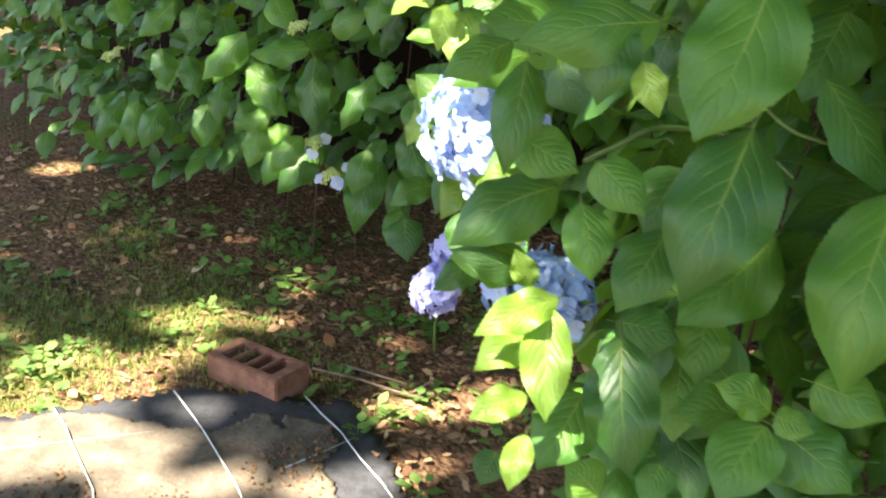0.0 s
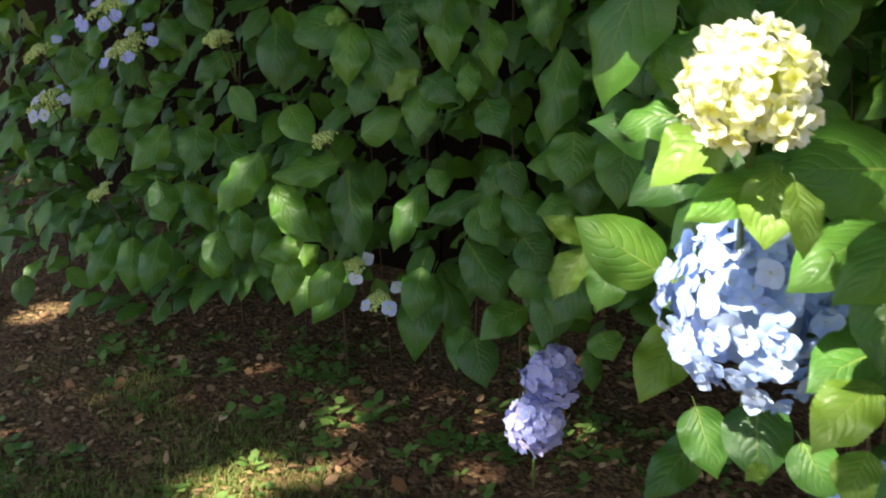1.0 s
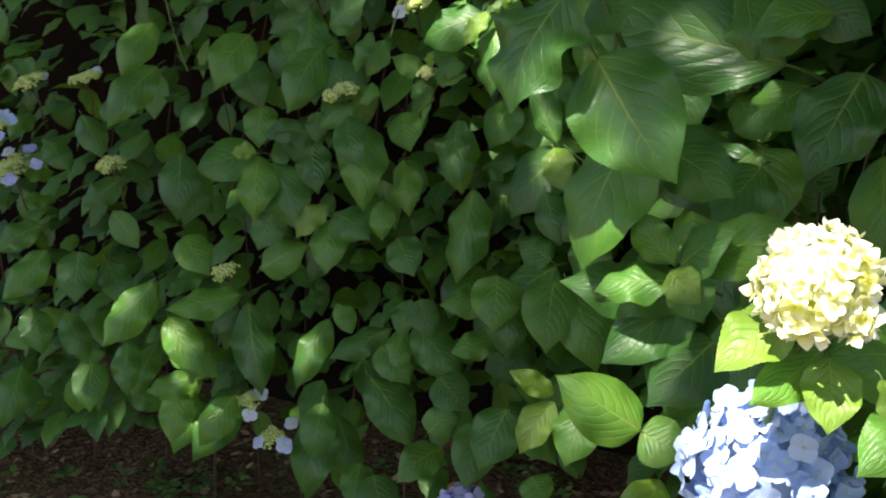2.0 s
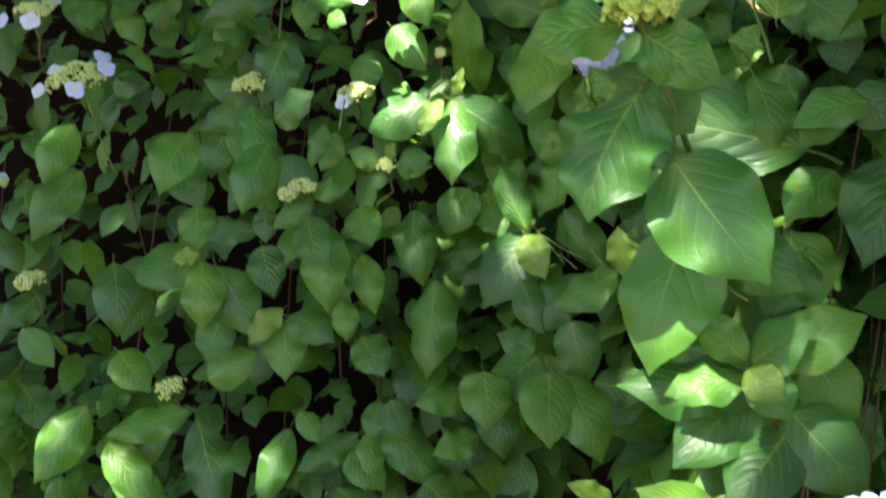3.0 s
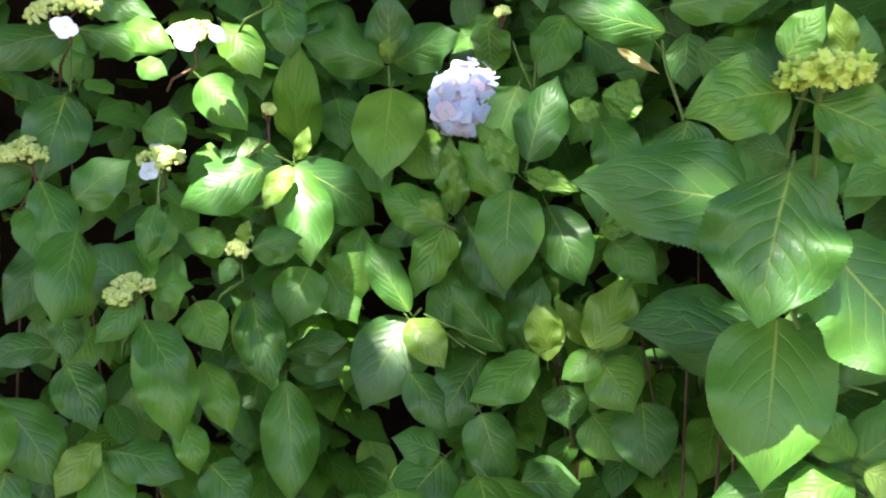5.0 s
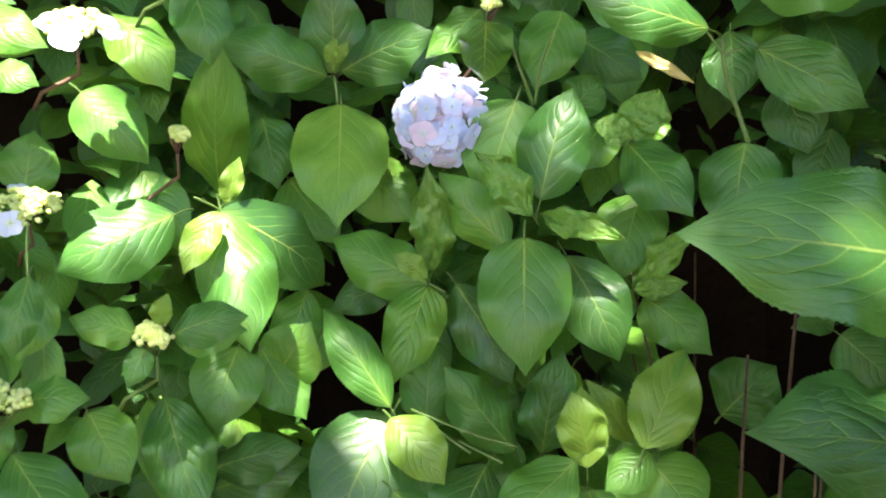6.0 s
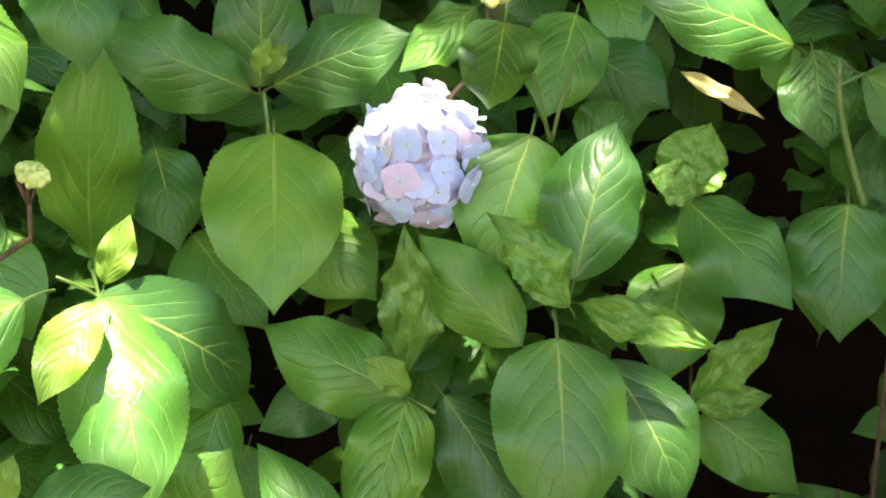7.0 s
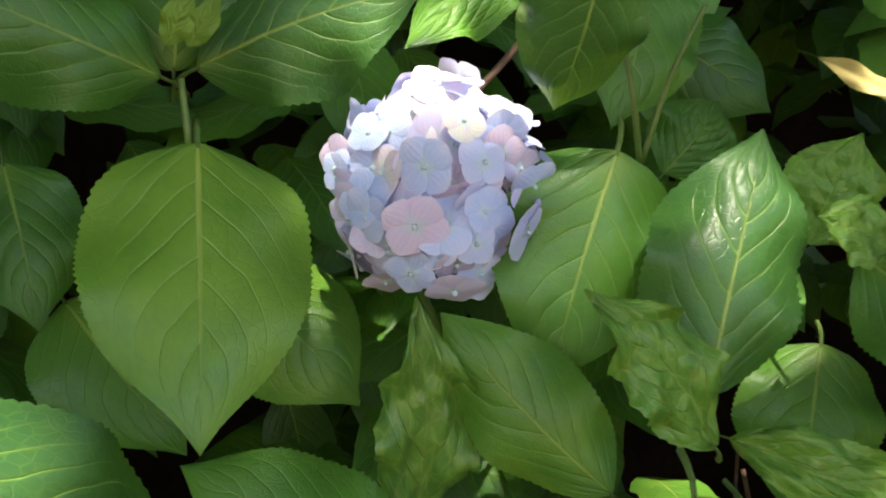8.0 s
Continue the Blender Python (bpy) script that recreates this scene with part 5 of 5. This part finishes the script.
def small_leaf(bm, p, d, up, length, width):
    s = d.cross(up).normalized()
    mid = p + d * length * .5 + up * length * .06
    v = [bm.verts.new(c) for c in (p, p + d * length * .3 + s * width * .42, mid + s * width * .5 * .8 + d * length * .1, p + d * length, mid - s * width * .5 * .8 + d * length * .1, p + d * length * .3 - s * width * .42, mid)]
    for a, b, c in ((0, 1, 6), (1, 2, 6), (2, 3, 6), (3, 4, 6), (4, 5, 6), (5, 0, 6)):
        bm.faces.new((v[a], v[b], v[c]))


def sprig(bm, r, x, y, z, size, n, high=.03):
    for i in range(n):
        a = r.uniform(0, 6.28)
        d = Vector((math.cos(a), math.sin(a), r.uniform(-.1, .5))).normalized()
        up = (Vector((0, 0, 1)) - d * d.z).normalized()
        p = Vector((x, y, z + r.uniform(.2, 1) * high)) + d * r.uniform(0, size * .6)
        small_leaf(bm, p, d, up, size * r.uniform(.6, 1.2), size * r.uniform(.5, .9))


# small plants and single dead leaves on the soil: place and size
WEED_PLANTS = ((-.72, 3.04, .045), (.0, 2.78, .045), (-.02, 2.66, .04), (-1.42, 4.08, .05), (-1.21, 3.96, .045), (-1.08, 3.86, .045), (-1.43, 4.31, .04), (-.96, 3.92, .055), (-.73, 3.59, .05),
               (-.67, 3.64, .05), (-.65, 3.89, .045), (-.50, 3.58, .06), (-.36, 3.56, .06), (-.48, 3.38, .05), (-.83, 4.17, .035), (-.23, 3.32, .04), (-.17, 3.26, .035), (-.67, 3.27, .035), (-2.2, 4.68, .04), (-.81, 3.57, .04))
DEAD_LEAVES = ((-2.24, 5.14, .05), (-1.28, 3.78, .05), (-1.03, 3.65, .05), (-1.14, 3.58, .03), (-.57, 3.71, .045), (-.38, 3.37, .035), (-.41, 3.57, .03), (-1.56, 4.78, .07), (-.86, 3.56, .05),
               (-1.25, 2.96, .03), (-.85, 2.66, .04), (-1.85, 4.27, .04), (-1.08, 4.45, .03), (-.22, 3.15, .06), (-.53, 3.80, .03), (-1.10, 3.97, .04), (-.97, 3.05, .04))


def weeds():
    r = random.Random(41)
    bm = bmesh.new()
    made = 0
    while made < 330:
        x, y = r.uniform(-1.8, .7), r.uniform(2.3, 4.3)
        if on_fabric(x, y) or ((x + .37) ** 2 + (y - 2.88) ** 2) < .02:
            continue
        n = noise.noise(Vector((x * 2.5, y * 2.5, 9)))
        if x < -.6 and r.random() < .6 or r.random() > .2 + 1.3 * n:
            continue
        sprig(bm, r, x, y, rough_height(x, y) - .02, r.uniform(.014, .05), r.randint(3, 8))
        made += 1
    tagged(part("ground_weeds", bm, WEED), "low green weeds and ivy creeping over bare soil", "weeds", kind="stuff")
    bm = bmesh.new()
    for i in range(3600):
        x, y = r.uniform(-2.4, .9), r.uniform(2.3, 4.9)
        if on_fabric(x, y) and r.random() < .5:
            continue
        a = r.uniform(0, 6.28)
        d = Vector((math.cos(a), math.sin(a), r.uniform(-.25, .35))).normalized()
        up = (Vector((r.gauss(0, .3), r.gauss(0, .3), 1)) - d * d.z).normalized()
        small_leaf(bm, Vector((x, y, rough_height(x, y) - .012)), d, up, r.uniform(.012, .062), r.uniform(.01, .034))
    tagged(part("leaf_litter", bm, LITTER), "brown dead leaves and mulch scattered on soil", "leaf litter", kind="stuff")
    bm = bmesh.new()
    for i in range(5200):
        x, y = r.uniform(-1.2, .2), r.uniform(2.1, 2.9)
        if sandy(x, y):
            bmesh.ops.create_icosphere(bm, subdivisions=1, radius=r.uniform(.0015, .0075), matrix=Matrix.Translation((x, y, rough_height(x, y) + .004)))
    tagged(part("soil_crumbs", bm, SOIL), "dark crumbs of soil strewn over the sand", "soil", kind="stuff")
    for x, y, s in WEED_PLANTS:
        bm = bmesh.new()
        sprig(bm, r, x, y, rough_height(x, y) - .024, s, 11, .05)
        tube(bm, ((x, y, rough_height(x, y) - .03), (x, y, rough_height(x, y) + .03)), .002, .001, 4)
        tagged(part("weed_plant", bm, WEED), "small bright green weed seedling on bare soil", "weed", "weeds on the soil")
    for pts in (((-.235, 2.98), (-.095, 2.965), (.025, 2.93), (.115, 2.91)), ((-.165, 3.04), (-.045, 3.01), (.055, 2.98))):
        bm = bmesh.new()
        tube(bm, [(x, y, rough_height(x, y) + .006) for x, y in pts], .0045, .003, 5)
        tagged(part("twig", bm, TWIG), "thin dry grey-brown twig lying on soil", "twig", "twigs on the soil")
    bm = bmesh.new()
    small_leaf(bm, Vector((-.035, 3.6, .02)), Vector((.5, -.8, .1)).normalized(), Vector((0, 0, 1)), .075, .045)
    tagged(part("fallen_leaf", bm, speckled("yellow_leaf", (.42, .27, .08), (.5, .36, .13), 30)), "fallen yellow-brown leaf lying on dark soil", "leaf")
    dry = [(speckled("dry_leaf", *c, 30), w) for c, w in ((((.48, .33, .20), (.60, .45, .29)), "pale tan"), (((.42, .17, .07), (.5, .24, .11)), "orange-brown"))]
    for i, (x, y, s) in enumerate(DEAD_LEAVES):
        mat, tint = dry[1 if i % 3 == 1 or s < .036 else 0]
        bm = bmesh.new()
        a = r.uniform(0, 6.28)
        small_leaf(bm, Vector((x, y, rough_height(x, y) - .004)), Vector((math.cos(a), math.sin(a), r.uniform(0, .3))).normalized(), Vector((r.gauss(0, .3), r.gauss(0, .3), 1)).normalized(), s * 1.4, s * .8)
        tagged(part("fallen_leaf", bm, mat), "curled " + tint + " dead leaf lying on soil", "leaf", "dead leaves on the soil")


brick()
membrane()
weeds()
grass()


# ---- a tree out of view, added to shade the shrubs ----
# sun spots let through the crown on purpose: place, and width of each opening
GAPS_NEAR = ((0.184, 2.083, 1.266, -0.009), (0.252, 2.024, 1.229, -0.012), (0.102, 2.002, 1.630, -0.033), (0.236, 2.000, 1.754, -0.028), (0.272, 1.905, 1.397, -0.034),
             (0.100, 2.045, 1.112, -0.022), (0.241, 1.535, 1.358, 0.016), (0.246, 1.680, 1.154, 0.011), (0.286, 1.662, 1.090, -0.005), (0.222, 1.989, 1.086, 0.001),
             (0.305, 2.068, 1.214, -0.015), (0.221, 1.744, 1.051, -0.013), (0.356, 1.584, 1.059, -0.019), (0.277, 1.595, 1.234, -0.026), (0.420, 1.366, 0.940, 0.005),
             (0.383, 1.341, 0.887, -0.017), (0.385, 1.379, 0.986, -0.017), (0.417, 1.328, 0.841, -0.017), (0.508, 1.537, 1.221, -0.024), (0.542, 1.429, 1.075, -0.028),
             (0.228, 1.725, 1.230, -0.024))
GAPS_FAR = ((0.155, 3.175, 1.734, 0.026), (0.147, 3.164, 1.594, 0.026), (0.215, 2.973, 1.573, 0.023), (0.245, 3.030, 1.671, -0.022), (0.527, 2.622, 1.452, -0.007),
            (0.564, 2.680, 1.693, -0.010), (0.392, 2.865, 1.280, -0.007), (0.498, 2.595, 1.258, -0.009), (0.018, 3.112, 1.799, -0.019), (0.058, 3.077, 1.834, -0.006),
            (0.122, 3.025, 1.262, -0.025), (-0.566, 3.348, 1.481, 0.004), (-0.214, 3.066, 0.839, -0.002), (0.326, 2.859, 1.300, -0.016), (0.501, 2.863, 1.828, -0.023),
            (0.543, 2.797, 1.857, -0.028), (0.542, 2.801, 1.744, -0.031), (0.350, 3.203, 1.702, -0.019), (0.368, 2.824, 1.308, -0.033), (0.472, 2.572, 1.272, -0.022),
            (0.474, 2.923, 1.822, -0.017), (0.623, 2.553, 1.794, -0.032), (0.488, 2.890, 1.764, -0.026), (0.536, 2.810, 1.768, -0.033), (0.735, 2.621, 1.775, -0.020),
            (0.190, 2.970, 1.591, -0.021))
GAPS_LAWN = ((-1.898, 4.517, 0.000, 0.042), (-1.453, 3.382, 0.000, 0.076), (-0.725, 3.171, 0.000, 0.040), (-1.419, 3.326, 0.000, 0.079), (-0.951, 2.780, 0.000, 0.062),
             (-0.925, 2.613, 0.000, 0.038), (-0.770, 2.666, 0.000, 0.048), (-0.632, 2.971, 0.000, 0.027), (-0.742, 2.295, 0.000, 0.050), (-0.560, 2.431, 0.000, 0.032),
             (-0.474, 2.278, 0.000, 0.029), (-0.271, 2.340, 0.000, 0.018), (-0.062, 2.403, 0.000, 0.023), (0.066, 2.467, -0.000, 0.018), (-0.755, 2.425, 0.000, 0.043),
             (0.107, 2.868, 0.000, 0.051), (0.267, 2.961, 0.000, 0.043), (-0.641, 3.207, 0.000, 0.023), (-0.769, 2.726, 0.000, 0.027))


def tree():
    r = random.Random(61)
    foot = Vector((-5.2, .4, 0))
    ob = thing("tree", foot, "unseen broad-crowned tree added to cast dappled shade", "tree")
    bm = bmesh.new()
    tube(bm, (foot, foot + Vector((.05, .02, 1.5)), foot + Vector((.2, .1, 4.6)), foot + Vector((.3, .2, 8.2))), .26, .10, 12)
    part("trunk", bm, BARK, ob)
    for tip in ((-1.2, 5.8, 8.0), (-4.6, -3.4, 7.8), (-8.0, -3.0, 8.2), (-6.0, 5.6, 7.9), (-8.2, .6, 8.0)):
        bm = bmesh.new()
        a = foot + Vector((.2, .1, 4.5))
        b = Vector(tip)
        tube(bm, (a, a.lerp(b, .35) + Vector((0, 0, .35)), a.lerp(b, .7) + Vector((0, 0, .25)), b), .10, .02, 8)
        part("limb", bm, BARK, ob)
    gaps = [(Vector(g[:3]), g[3]) for g in GAPS_NEAR + GAPS_FAR + GAPS_LAWN]
    gaps += [(Vector((r.uniform(-1.6, .2), r.uniform(2.2, 3.3), 0)), r.uniform(-.05, .0)) for _ in range(36)]
    gaps += [(Vector((r.uniform(-1.3, .05), r.uniform(3.25, 4.0), 0)), r.uniform(-.055, -.012)) for _ in range(34)]
    verts, faces = [], []
    made = 0
    while made < CROWN_LEAVES:
        p = Vector((r.uniform(-8.4, 3.2), r.uniform(-3.7, 8.0), r.uniform(6.8, 9.0)))
        n = Vector((r.gauss(0, .5), r.gauss(0, .5), 1)).normalized()
        d = Matrix.Rotation(r.uniform(0, 6.28), 3, n) @ n.orthogonal().normalized()
        s = n.cross(d)
        l, w = r.uniform(.18, .26), r.uniform(.10, .14)
        if any((p - c).cross(SUN_DIR).length < rad + .082 for c, rad in gaps):
            continue
        k = len(verts)
        verts += [p - d * l * .5, p + s * w * .5 + n * .01, p + d * l * .5, p - s * w * .5 + n * .01]
        faces += [(k, k + 1, k + 2), (k, k + 2, k + 3)]
        made += 1
    me = bpy.data.meshes.new("crown")
    me.from_pydata(verts, [], faces)
    me.materials.append(CROWN)
    tagged(hang("crown", me, ob, "leafy crown with small gaps aimed at sun spots"), kind="stuff")


CROWN_LEAVES = 73000
tree()
